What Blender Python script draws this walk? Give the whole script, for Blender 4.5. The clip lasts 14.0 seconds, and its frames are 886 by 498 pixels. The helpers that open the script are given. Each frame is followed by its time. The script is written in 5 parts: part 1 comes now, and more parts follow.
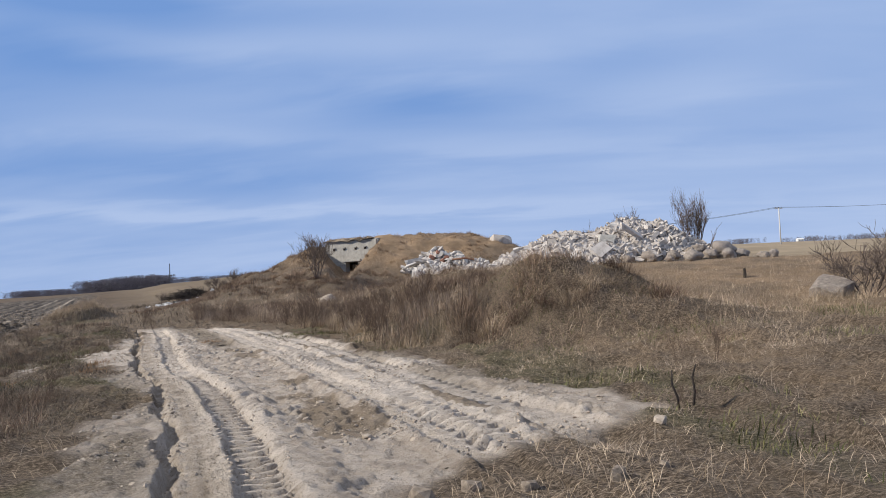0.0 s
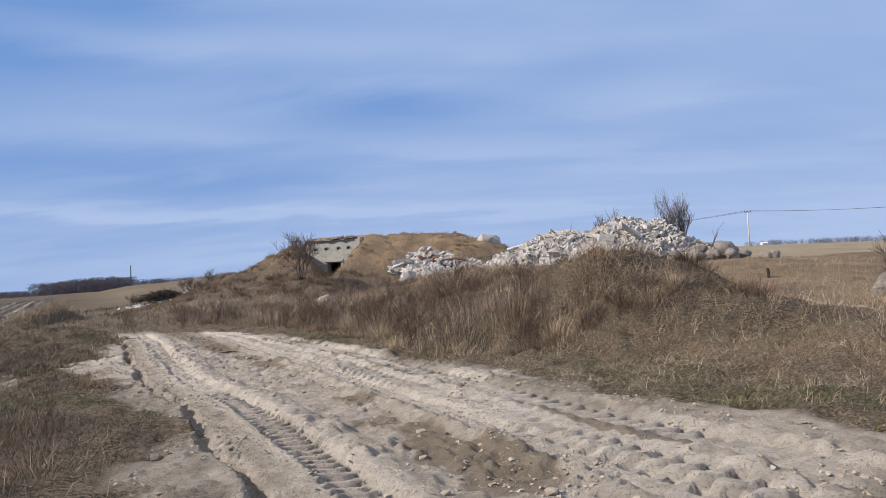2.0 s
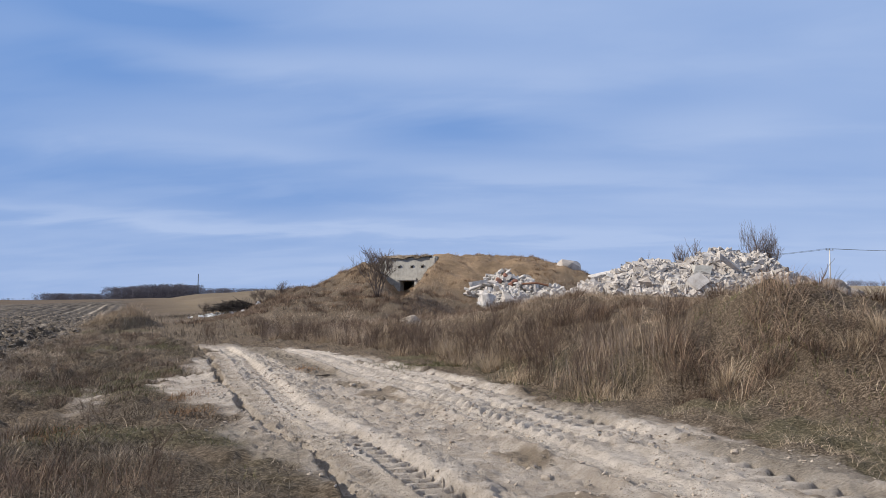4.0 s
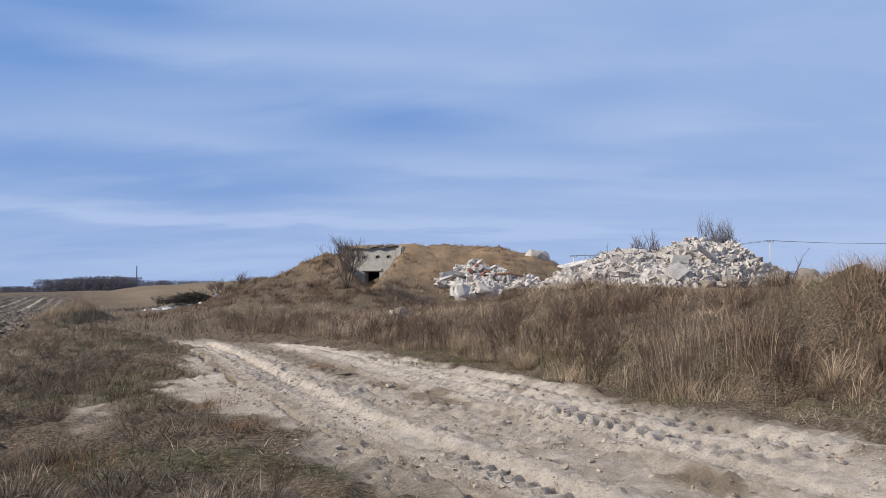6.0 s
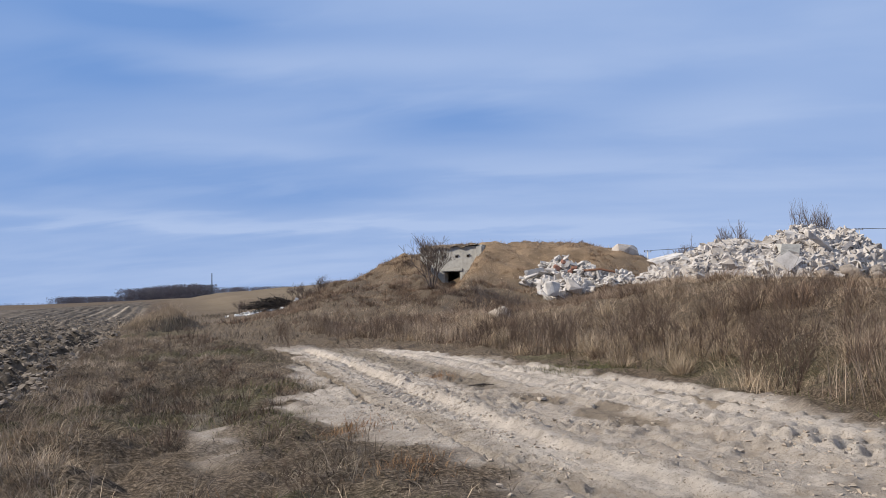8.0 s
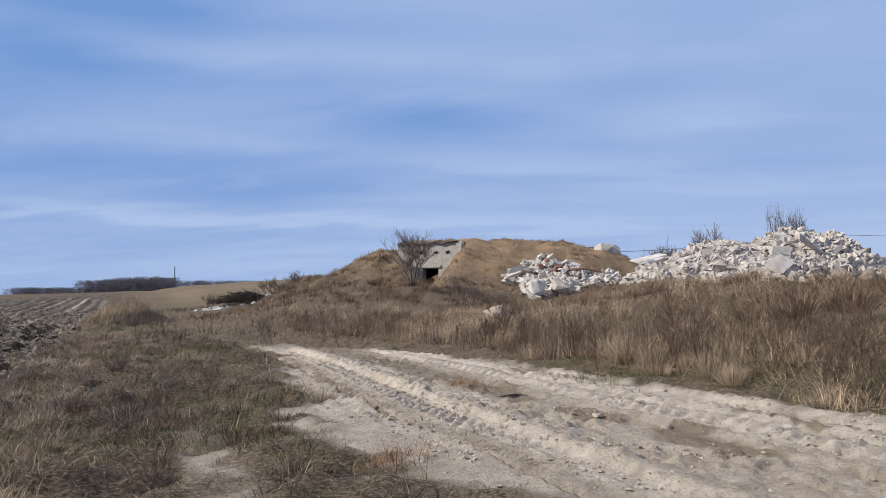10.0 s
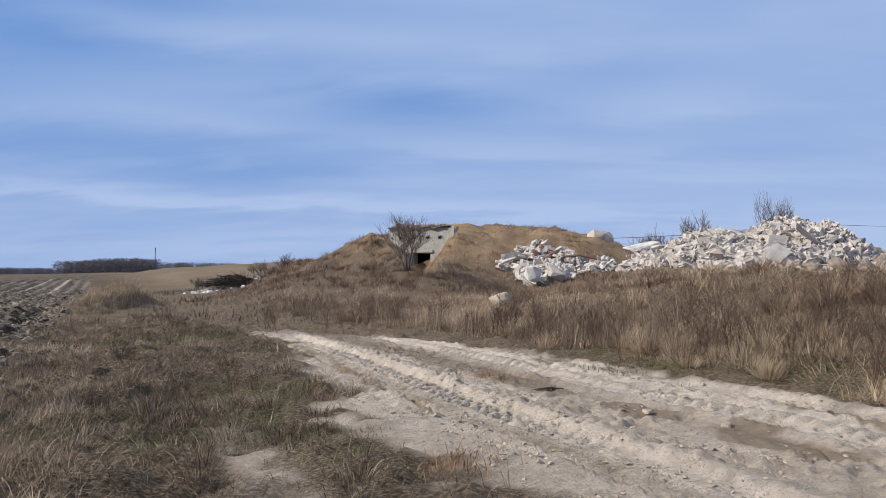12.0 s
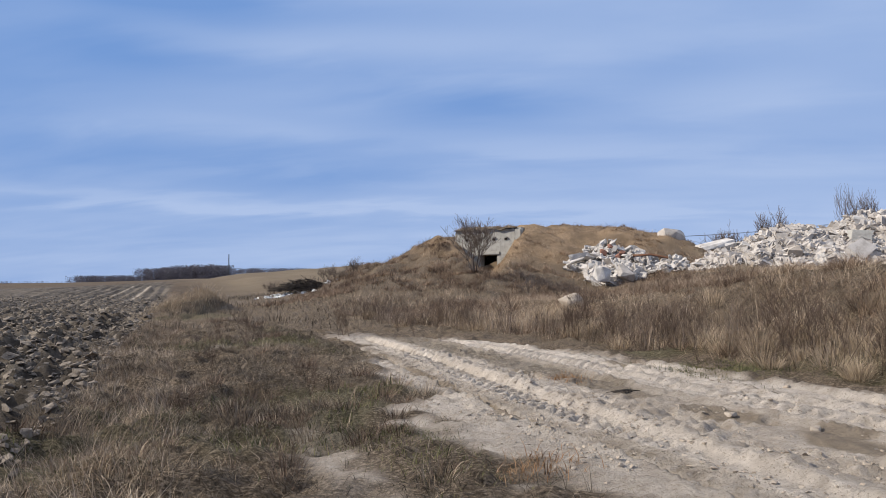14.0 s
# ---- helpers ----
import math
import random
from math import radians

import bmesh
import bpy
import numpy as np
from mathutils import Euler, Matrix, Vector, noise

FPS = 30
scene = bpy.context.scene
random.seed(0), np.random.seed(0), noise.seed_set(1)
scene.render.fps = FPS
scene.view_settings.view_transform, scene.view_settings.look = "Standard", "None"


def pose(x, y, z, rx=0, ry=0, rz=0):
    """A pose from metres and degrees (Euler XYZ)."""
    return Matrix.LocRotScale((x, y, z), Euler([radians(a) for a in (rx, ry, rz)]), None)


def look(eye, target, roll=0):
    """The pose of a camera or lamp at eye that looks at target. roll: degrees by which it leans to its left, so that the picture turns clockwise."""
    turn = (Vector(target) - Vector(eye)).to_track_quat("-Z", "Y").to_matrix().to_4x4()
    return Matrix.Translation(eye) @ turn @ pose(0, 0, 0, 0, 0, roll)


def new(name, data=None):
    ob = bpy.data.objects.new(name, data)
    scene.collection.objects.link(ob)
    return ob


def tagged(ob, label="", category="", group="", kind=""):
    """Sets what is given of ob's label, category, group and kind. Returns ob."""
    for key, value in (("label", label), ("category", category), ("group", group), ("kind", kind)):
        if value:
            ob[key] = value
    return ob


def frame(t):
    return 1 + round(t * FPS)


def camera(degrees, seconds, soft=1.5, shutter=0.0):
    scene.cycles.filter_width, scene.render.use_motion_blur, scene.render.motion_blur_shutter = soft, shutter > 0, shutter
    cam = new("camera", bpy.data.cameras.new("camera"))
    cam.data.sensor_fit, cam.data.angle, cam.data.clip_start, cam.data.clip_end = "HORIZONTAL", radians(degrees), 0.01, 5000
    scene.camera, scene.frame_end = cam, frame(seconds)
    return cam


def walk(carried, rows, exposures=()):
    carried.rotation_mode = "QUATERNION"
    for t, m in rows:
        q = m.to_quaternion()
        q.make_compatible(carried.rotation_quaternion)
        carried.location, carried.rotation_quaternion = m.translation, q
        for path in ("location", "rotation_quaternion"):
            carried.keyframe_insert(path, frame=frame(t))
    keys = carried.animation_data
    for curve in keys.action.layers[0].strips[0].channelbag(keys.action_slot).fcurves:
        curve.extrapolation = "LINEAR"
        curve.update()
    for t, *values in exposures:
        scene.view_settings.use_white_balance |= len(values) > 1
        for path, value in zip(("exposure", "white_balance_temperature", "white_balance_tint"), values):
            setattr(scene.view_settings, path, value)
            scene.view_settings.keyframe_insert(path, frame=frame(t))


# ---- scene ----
cam = camera(62.8, 14.0, soft=0.75)
PATH = [
    (0, (-0.313, 0.072, 1.454), (-0.241, 2.069, 1.538), -2.5),
    (0.5, (-0.724, 0.642, 1.417), (-0.819, 2.636, 1.539), -2.4),
    (1, (-1.116, 1.086, 1.403), (-1.077, 3.086, 1.414), -4.3),
    (1.5, (-1.465, 1.559, 1.4), (-1.306, 3.553, 1.441), -6.6),
    (2, (-1.805, 2.196, 1.401), (-1.638, 4.188, 1.489), -2.4),
    (2.5, (-2.077, 2.67, 1.443), (-1.814, 4.642, 1.645), -3.8),
    (3, (-2.335, 3.237, 1.442), (-2.232, 5.227, 1.621), 0.7),
    (3.5, (-2.654, 3.605, 1.486), (-2.578, 5.598, 1.64), -0.1),
    (3.7, (-2.772, 3.79, 1.47), (-2.768, 5.785, 1.623), 0.8),
    (5.8, (-4.39, 5.429, 1.418), (-4.315, 7.423, 1.557), -1.7),
    (6, (-4.529, 5.565, 1.409), (-4.372, 7.555, 1.54), 0.4),
    (6.5, (-4.884, 6.029, 1.418), (-4.875, 8.02, 1.6), -0.2),
    (7, (-5.179, 6.451, 1.391), (-5.078, 8.446, 1.485), -1.2),
    (7.5, (-5.422, 6.827, 1.416), (-5.205, 8.803, 1.64), -1.0),
    (8, (-5.568, 7.22, 1.382), (-5.589, 9.216, 1.515), -1.0),
    (8.5, (-5.811, 7.557, 1.373), (-5.683, 9.55, 1.478), -1.3),
    (9, (-6.003, 7.947, 1.387), (-5.858, 9.924, 1.651), -0.9),
    (9.2, (-6.075, 8.129, 1.365), (-6.029, 10.117, 1.579), -0.7),
    (11.3, (-6.867, 9.176, 1.416), (-6.73, 11.169, 1.516), 1.2),
    (11.5, (-6.925, 9.194, 1.429), (-6.767, 11.185, 1.54), 0.6),
    (12, (-7.013, 9.168, 1.411), (-6.894, 11.162, 1.495), 0.6),
    (12.5, (-7.014, 9.156, 1.403), (-6.86, 11.149, 1.465), 1.3),
    (13, (-7.019, 9.17, 1.402), (-6.813, 11.159, 1.453), 1.4),
    (13.5, (-7.037, 9.169, 1.4), (-6.846, 11.16, 1.458), 0.6),
    (14, (-7.085, 9.153, 1.415), (-7.146, 11.15, 1.504), -0.2),
]
walk(cam, [(t, look(eye, target, roll)) for t, eye, target, roll in PATH])

# ---- light ----
TO_SUN = Vector((-0.82, -0.08, 0.56)).normalized()
sun = new("sun", bpy.data.lights.new("sun", "SUN"))
sun.data.energy, sun.data.angle, sun.data.color = 5.0, radians(0.6), (1.0, 0.92, 0.80)
sun.matrix_world = look((0, 0, 60), Vector((0, 0, 60)) - TO_SUN)

world = bpy.data.worlds.new("world")
scene.world = world
world.use_nodes = True
wn, wl = world.node_tree.nodes, world.node_tree.links
wn.clear()


def wnode(kind, **values):
    n = wn.new(kind)
    for key, value in values.items():
        n.inputs[key].default_value = value
    return n


def wmath(op, a, b):
    n = wn.new("ShaderNodeMath")
    n.operation = op
    for i, v in enumerate((a, b)):
        if isinstance(v, (int, float)):
            n.inputs[i].default_value = v
        else:
            wl.new(v, n.inputs[i])
    return n.outputs[0]


sky = wn.new("ShaderNodeTexSky")
sky.sky_type, sky.sun_disc = "NISHITA", False
sky.sun_elevation = math.asin(TO_SUN.z)
sky.sun_rotation = math.atan2(TO_SUN.x, TO_SUN.y)
sky.air_density, sky.dust_density, sky.ozone_density = 1.0, 0.6, 2.2
coord = wn.new("ShaderNodeTexCoord")
split = wn.new("ShaderNodeSeparateXYZ")
wl.new(coord.outputs["Generated"], split.inputs[0])
flat = wmath("ADD", wmath("MAXIMUM", split.outputs[2], 0.0), 0.16)
px = wmath("DIVIDE", split.outputs[0], flat)
py = wmath("DIVIDE", split.outputs[1], flat)


def cloud_layer(sx, sy, shift, scale, detail, low, high):
    """Streaks of thin high cloud on a level sheet."""
    join = wn.new("ShaderNodeCombineXYZ")
    wl.new(wmath("MULTIPLY", px, sx), join.inputs[0])
    wl.new(wmath("ADD", wmath("MULTIPLY", py, sy), wmath("MULTIPLY", px, shift)), join.inputs[1])
    n = wnode("ShaderNodeTexNoise", Scale=scale, Detail=detail, Roughness=0.55, Distortion=0.35)
    wl.new(join.outputs[0], n.inputs["Vector"])
    r = wn.new("ShaderNodeMapRange")
    r.interpolation_type = "SMOOTHSTEP"
    r.inputs["From Min"].default_value, r.inputs["From Max"].default_value = low, high
    wl.new(n.outputs[0], r.inputs["Value"])
    return r.outputs[0]


broad = cloud_layer(0.42, 0.90, 0.10, 0.95, 3.5, 0.32, 0.68)
fine = cloud_layer(0.60, 1.4, 0.20, 2.0, 4.0, 0.30, 0.75)
haze = wmath("MULTIPLY", wmath("MAXIMUM", wmath("SUBTRACT", 1.0, wmath("DIVIDE", split.outputs[2], 0.16)), 0.0), 0.47)


def streak(z0, zw, a0, aw):
    """A soft level streak about the height z0 and the bearing a0."""
    up = wmath("DIVIDE", wmath("SUBTRACT", wavy, z0), zw)
    side = wmath("DIVIDE", wmath("SUBTRACT", bearing, a0), aw)
    return wmath("POWER", 2.718, wmath("MULTIPLY", wmath("ADD", wmath("MULTIPLY", up, up), wmath("MULTIPLY", side, side)), -1.0))


bearing = wmath("DIVIDE", split.outputs[0], wmath("MAXIMUM", split.outputs[1], 0.08))
wavy = wmath("ADD", split.outputs[2], wmath("ADD", wmath("MULTIPLY", fine, 0.020), wmath("MULTIPLY", bearing, 0.012)))
shape = wmath("MULTIPLY", streak(0.108, 0.010, -0.20, 0.60), 0.42)
for z0, zw, a0, aw, k in ((0.246, 0.020, 0.02, 0.15, -0.42), (0.285, 0.026, -0.42, 0.16, -0.30), (0.292, 0.030, 0.30, 0.12, -0.20), (0.142, 0.014, -0.24, 0.16, -0.20),
                          (0.345, 0.022, -0.40, 0.22, -0.34), (0.315, 0.024, -0.12, 0.30, 0.34), (0.205, 0.020, -0.30, 0.26, 0.30), (0.240, 0.032, 0.40, 0.18, 0.28), (0.185, 0.016, 0.15, 0.22, 0.20)):
    shape = wmath("ADD", shape, wmath("MULTIPLY", streak(z0, zw, a0, aw), k))
cover = wmath("MINIMUM", wmath("MAXIMUM", wmath("ADD", wmath("ADD", wmath("ADD", wmath("MULTIPLY", broad, 0.30), wmath("MULTIPLY", fine, 0.20)), wmath("ADD", shape, 0.20)), wmath("ADD", haze, wmath("MULTIPLY", split.outputs[0], 0.40))), 0.0), 0.95)
mix = wn.new("ShaderNodeMix")
mix.data_type = "RGBA"
wl.new(cover, mix.inputs["Factor"])
tone = wn.new("ShaderNodeMix")
tone.data_type = "RGBA"
tone.inputs["Factor"].default_value = 0.94
wl.new(sky.outputs[0], tone.inputs["A"])
tone.inputs["B"].default_value = (2.1, 3.9, 8.0, 1)
wl.new(tone.outputs["Result"], mix.inputs["A"])
mix.inputs["B"].default_value = (5.1, 6.5, 9.5, 1)
# unseen sky overhead whitened, added to make the fill light brighter and less blue
zenith_fill = wn.new("ShaderNodeMix")
zenith_fill.data_type = "RGBA"
high = wn.new("ShaderNodeMapRange")
high.interpolation_type = "SMOOTHSTEP"
high.inputs["From Min"].default_value, high.inputs["From Max"].default_value, high.inputs["To Max"].default_value = 0.46, 0.85, 0.7
wl.new(split.outputs[2], high.inputs["Value"])
wl.new(high.outputs[0], zenith_fill.inputs["Factor"])
wl.new(mix.outputs["Result"], zenith_fill.inputs["A"])
zenith_fill.inputs["B"].default_value = (8.0, 8.0, 8.4, 1)
back = wn.new("ShaderNodeBackground")
back.inputs["Strength"].default_value = 0.085
wl.new(zenith_fill.outputs["Result"], back.inputs["Color"])
wout = wn.new("ShaderNodeOutputWorld")
wl.new(back.outputs[0], wout.inputs[0])


# ---- materials ----
class Mat:
    """A small builder for node materials."""

    def __init__(self, name, rough=0.9):
        self.m = bpy.data.materials.new(name)
        self.m.use_nodes = True
        self.n, self.l = self.m.node_tree.nodes, self.m.node_tree.links
        self.bsdf = self.n["Principled BSDF"]
        self.bsdf.inputs["Roughness"].default_value = rough
        self.bsdf.inputs["Specular IOR Level"].default_value = 0.25
        self.coord = self.n.new("ShaderNodeTexCoord").outputs["Object"]

    def noise(self, scale, detail=4.0, rough=0.6, stretch=None):
        n = self.n.new("ShaderNodeTexNoise")
        n.inputs["Scale"].default_value, n.inputs["Detail"].default_value = scale, detail
        n.inputs["Roughness"].default_value = rough
        src = self.coord
        if stretch:
            mp = self.n.new("ShaderNodeMapping")
            mp.inputs["Scale"].default_value = stretch
            self.l.new(src, mp.inputs["Vector"])
            src = mp.outputs[0]
        self.l.new(src, n.inputs["Vector"])
        return n.outputs[0]

    def ramp(self, src, *stops):
        r = self.n.new("ShaderNodeValToRGB")
        e = r.color_ramp.elements
        while len(e) < len(stops):
            e.new(0.5)
        for k, (pos, col) in zip(e, stops):
            k.position, k.color = pos, (*col, 1) if not isinstance(col, (int, float)) else (col, col, col, 1)
        self.l.new(src, r.inputs[0])
        return r.outputs[0]

    def mixed(self, fac, a, b, blend="MIX"):
        n = self.n.new("ShaderNodeMix")
        n.data_type, n.blend_type = "RGBA", blend
        for key, v in (("Factor", fac), ("A", a), ("B", b)):
            if isinstance(v, tuple):
                n.inputs[key].default_value = (*v, 1)
            elif isinstance(v, (int, float)):
                n.inputs[key].default_value = v
            else:
                self.l.new(v, n.inputs[key])
        return n.outputs["Result"]

    def attr(self, name):
        n = self.n.new("ShaderNodeAttribute")
        n.attribute_name = name
        return n.outputs["Fac"]

    def island(self):
        return self.n.new("ShaderNodeNewGeometry").outputs["Random Per Island"]

    def each(self):
        return self.n.new("ShaderNodeObjectInfo").outputs["Random"]

    def bump(self, src, strength, dist):
        b = self.n.new("ShaderNodeBump")
        b.inputs["Strength"].default_value, b.inputs["Distance"].default_value = strength, dist
        self.l.new(src, b.inputs["Height"])
        self.l.new(b.outputs[0], self.bsdf.inputs["Normal"])
        return self

    def colour(self, src):
        if isinstance(src, tuple):
            self.bsdf.inputs["Base Color"].default_value = (*src, 1)
        else:
            self.l.new(src, self.bsdf.inputs["Base Color"])
        return self.m


def ground_material():
    k = Mat("ground", 0.95)
    grain, mid, wide = k.noise(45, 6, 0.75), k.noise(6, 8, 0.72), k.noise(0.8, 5, 0.6)
    fibre = k.noise(22, 8, 0.8, (1, 2.2, 1))
    sand = k.ramp(mid, (0.30, (0.36, 0.305, 0.25)), (0.5, (0.57, 0.497, 0.423)), (0.70, (0.72, 0.643, 0.56)))
    # dark specks paint the tiny shadows of the crumbly sand into its colour
    sand = k.mixed(k.ramp(grain, (0.35, 0.15), (0.46, 1.0)), (0.19, 0.15, 0.11), sand)
    sand = k.mixed(k.attr("track"), k.mixed(k.ramp(k.noise(2.6, 6, 0.7), (0.38, 0.66), (0.62, 0.12)), sand, (0.29, 0.235, 0.182)), sand)
    # brown sand: damp patches and lanes, and a darker strip along the western rut
    dark_sand = k.ramp(mid, (0.3, (0.16, 0.122, 0.085)), (0.7, (0.27, 0.212, 0.15)))
    dark_fac = k.mixed(0.45, k.attr("dark_sand"), mid)
    sand = k.mixed(k.ramp(dark_fac, (0.50, 0.0), (0.60, 0.85)), sand, dark_sand)
    sand = k.mixed(k.attr("dirt"), sand, k.ramp(fibre, (0.38, (0.09, 0.07, 0.05)), (0.5, (0.20, 0.165, 0.125)), (0.62, (0.36, 0.31, 0.25))))
    # the near-black stop paints shaded hollows between the matted stems
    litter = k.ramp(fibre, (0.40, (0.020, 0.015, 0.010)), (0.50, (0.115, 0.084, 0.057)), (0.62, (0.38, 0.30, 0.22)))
    litter = k.mixed(k.ramp(wide, (0.35, 0.0), (0.7, 0.55)), litter, (0.14, 0.105, 0.07))
    far = k.ramp(k.noise(0.06, 6, 0.7), (0.3, (0.07, 0.048, 0.03)), (0.7, (0.13, 0.092, 0.057)))
    far = k.mixed(k.attr("east"), far, k.ramp(k.noise(0.12, 6, 0.7), (0.3, (0.21, 0.162, 0.105)), (0.7, (0.34, 0.272, 0.182))))
    litter = k.mixed(k.attr("far"), litter, far)
    turf = k.ramp(fibre, (0.37, (0.10, 0.065, 0.039)), (0.49, (0.27, 0.185, 0.112)), (0.62, (0.46, 0.335, 0.215)))
    turf = k.mixed(k.ramp(k.noise(0.5, 6, 0.7), (0.42, 0.75), (0.58, 0.0)), turf, (0.15, 0.105, 0.065))
    litter = k.mixed(k.attr("turf"), litter, turf)
    moss = k.ramp(fibre, (0.37, (0.028, 0.025, 0.013)), (0.49, (0.09, 0.077, 0.042)), (0.62, (0.22, 0.19, 0.115)))
    litter = k.mixed(k.attr("moss"), litter, moss)
    soil = k.ramp(mid, (0.3, (0.075, 0.060, 0.046)), (0.5, (0.145, 0.118, 0.092)), (0.7, (0.25, 0.21, 0.166)))
    soil = k.mixed(k.ramp(grain, (0.35, 0.4), (0.65, 1.0)), (0.085, 0.068, 0.052), soil)
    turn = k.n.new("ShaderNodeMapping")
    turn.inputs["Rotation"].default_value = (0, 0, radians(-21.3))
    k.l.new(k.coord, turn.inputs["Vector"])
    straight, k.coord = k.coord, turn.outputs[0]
    # dark lines along the rows paint the shade lying in the furrows
    furrow_shade = k.noise(1.0, 5, 0.7, (1.1, 0.14, 1))
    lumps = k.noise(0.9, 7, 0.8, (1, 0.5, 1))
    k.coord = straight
    soil = k.mixed(k.ramp(furrow_shade, (0.44, 0.85), (0.55, 0.0)), soil, (0.050, 0.039, 0.029))
    soil = k.mixed(k.ramp(lumps, (0.52, 0.0), (0.62, 0.5)), soil, (0.25, 0.21, 0.16))
    soil = k.mixed(k.attr("wheel"), soil, (0.42, 0.36, 0.29))
    soil = k.mixed(k.attr("crop"), soil, (0.20, 0.19, 0.09))
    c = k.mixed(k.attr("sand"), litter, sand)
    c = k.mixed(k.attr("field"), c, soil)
    k.bump(k.mixed(0.5, grain, mid), 1.0, 0.08)
    return k.colour(c)


def grass_material(name, *tones, rough=0.8):
    k = Mat(name, rough)
    stops = [(i / (len(tones) - 1), c) for i, c in enumerate(tones)]
    c = k.ramp(k.island(), *stops)
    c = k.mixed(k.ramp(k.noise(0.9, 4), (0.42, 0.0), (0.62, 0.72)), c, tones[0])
    c = k.mixed(k.ramp(k.noise(0.35, 5), (0.5, 0.0), (0.72, 0.45)), c, tones[-1])
    k.bsdf.inputs["Specular IOR Level"].default_value = 0.15
    return k.colour(c)


def concrete_material(name, dark, mid_c, light, each=0.35, streak=True):
    k = Mat(name, 0.92)
    grain, mid = k.noise(28, 6, 0.7), k.noise(2.2, 6, 0.65)
    c = k.ramp(mid, (0.28, dark), (0.5, mid_c), (0.72, light))
    c = k.mixed(k.ramp(grain, (0.35, 0.35), (0.6, 0.0)), c, dark)
    if streak:
        c = k.mixed(k.ramp(k.noise(3, 5, 0.7, (1, 1, 0.12)), (0.5, 0.0), (0.75, 0.55)), c, dark)
    c = k.mixed(k.ramp(k.each(), (0.0, each), (0.5, 0.0), (1.0, 0.0)), c, (0.36, 0.29, 0.23))
    if not streak:
        c = k.mixed(k.ramp(k.island(), (0.0, 0.55), (0.4, 0.0), (1.0, 0.0)), c, (0.27, 0.235, 0.20))
    k.bump(k.mixed(0.4, grain, mid), 0.7, 0.05)
    return k.colour(c)


def stone_material():
    k = Mat("granite", 0.85)
    c = k.ramp(k.noise(9, 7, 0.75), (0.32, (0.10, 0.08, 0.065)), (0.5, (0.24, 0.20, 0.16)), (0.66, (0.42, 0.36, 0.30)))
    c = k.mixed(k.ramp(k.noise(1.5, 4), (0.4, 0.0), (0.7, 0.5)), c, (0.34, 0.27, 0.22))
    c = k.mixed(k.ramp(k.each(), (0.0, 0.0), (1.0, 0.45)), c, (0.36, 0.33, 0.31))
    k.bump(k.noise(7, 8, 0.75), 1.0, 0.10)
    return k.colour(c)


def bark_material(name, a, b):
    k = Mat(name, 0.9)
    k.bump(k.noise(40, 4, 0.7, (1, 1, 0.2)), 0.6, 0.01)
    return k.colour(k.ramp(k.noise(18, 5, 0.7, (1, 1, 0.25)), (0.3, a), (0.7, b)))


def plain_material(name, a, b, rough=0.7, scale=6.0):
    k = Mat(name, rough)
    return k.colour(k.ramp(k.noise(scale, 5, 0.65), (0.3, a), (0.7, b)))


M_GROUND = ground_material()
M_STRAW = grass_material("straw", (0.18, 0.132, 0.086), (0.46, 0.352, 0.24), (0.72, 0.585, 0.425))
# first tone is near black, painting the shade deep between the tufts
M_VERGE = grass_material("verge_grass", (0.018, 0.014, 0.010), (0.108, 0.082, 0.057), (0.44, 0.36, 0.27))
M_MEADOW = grass_material("meadow", (0.13, 0.097, 0.067), (0.41, 0.318, 0.228), (0.70, 0.58, 0.44))
M_WEED = grass_material("weed", (0.085, 0.057, 0.040), (0.39, 0.275, 0.187), (0.76, 0.615, 0.45))
M_TURF = grass_material("turf", (0.12, 0.076, 0.047), (0.32, 0.212, 0.133), (0.54, 0.395, 0.265))
M_GREEN = grass_material("green_grass", (0.05, 0.055, 0.022), (0.14, 0.14, 0.06), (0.28, 0.245, 0.12))
M_DARK = grass_material("dark_weed", (0.045, 0.029, 0.021), (0.185, 0.122, 0.085), (0.44, 0.32, 0.228))
M_TAWNY = grass_material("tawny_grass", (0.22, 0.12, 0.06), (0.36, 0.21, 0.11), (0.45, 0.30, 0.17))
M_STALK = grass_material("stalk", (0.062, 0.045, 0.036), (0.235, 0.172, 0.130), (0.55, 0.44, 0.335))
M_TAN = grass_material("tan_grass", (0.17, 0.124, 0.086), (0.36, 0.275, 0.196), (0.58, 0.465, 0.345))
M_RUBBLE = concrete_material("broken_concrete", (0.29, 0.265, 0.24), (0.585, 0.55, 0.515), (0.76, 0.725, 0.69), each=0.55, streak=False)
# grit toned darker than the chunks to paint the shade in the gaps
M_CORE = concrete_material("shaded_grit", (0.16, 0.145, 0.128), (0.30, 0.278, 0.25), (0.46, 0.435, 0.40), each=0.0, streak=False)
M_WALL = concrete_material("weathered_concrete", (0.25, 0.24, 0.22), (0.42, 0.40, 0.36), (0.52, 0.50, 0.45), each=0.0)
M_STONE = stone_material()
M_CLOD = plain_material("sand_clod", (0.28, 0.228, 0.175), (0.46, 0.395, 0.325), 0.95, 20)
M_SOIL = plain_material("soil_clod", (0.12, 0.096, 0.074), (0.31, 0.258, 0.205), 0.95, 20)
M_BARK = bark_material("bark", (0.06, 0.048, 0.04), (0.15, 0.125, 0.105))
M_TWIG = bark_material("twig", (0.075, 0.055, 0.045), (0.17, 0.135, 0.115))
M_STEM = bark_material("weed_stem", (0.07, 0.048, 0.036), (0.17, 0.12, 0.088))
M_CHAR = bark_material("charred_wood", (0.018, 0.015, 0.013), (0.075, 0.06, 0.05))
M_RUST = plain_material("rust", (0.08, 0.04, 0.025), (0.20, 0.10, 0.06), 0.8, 12)
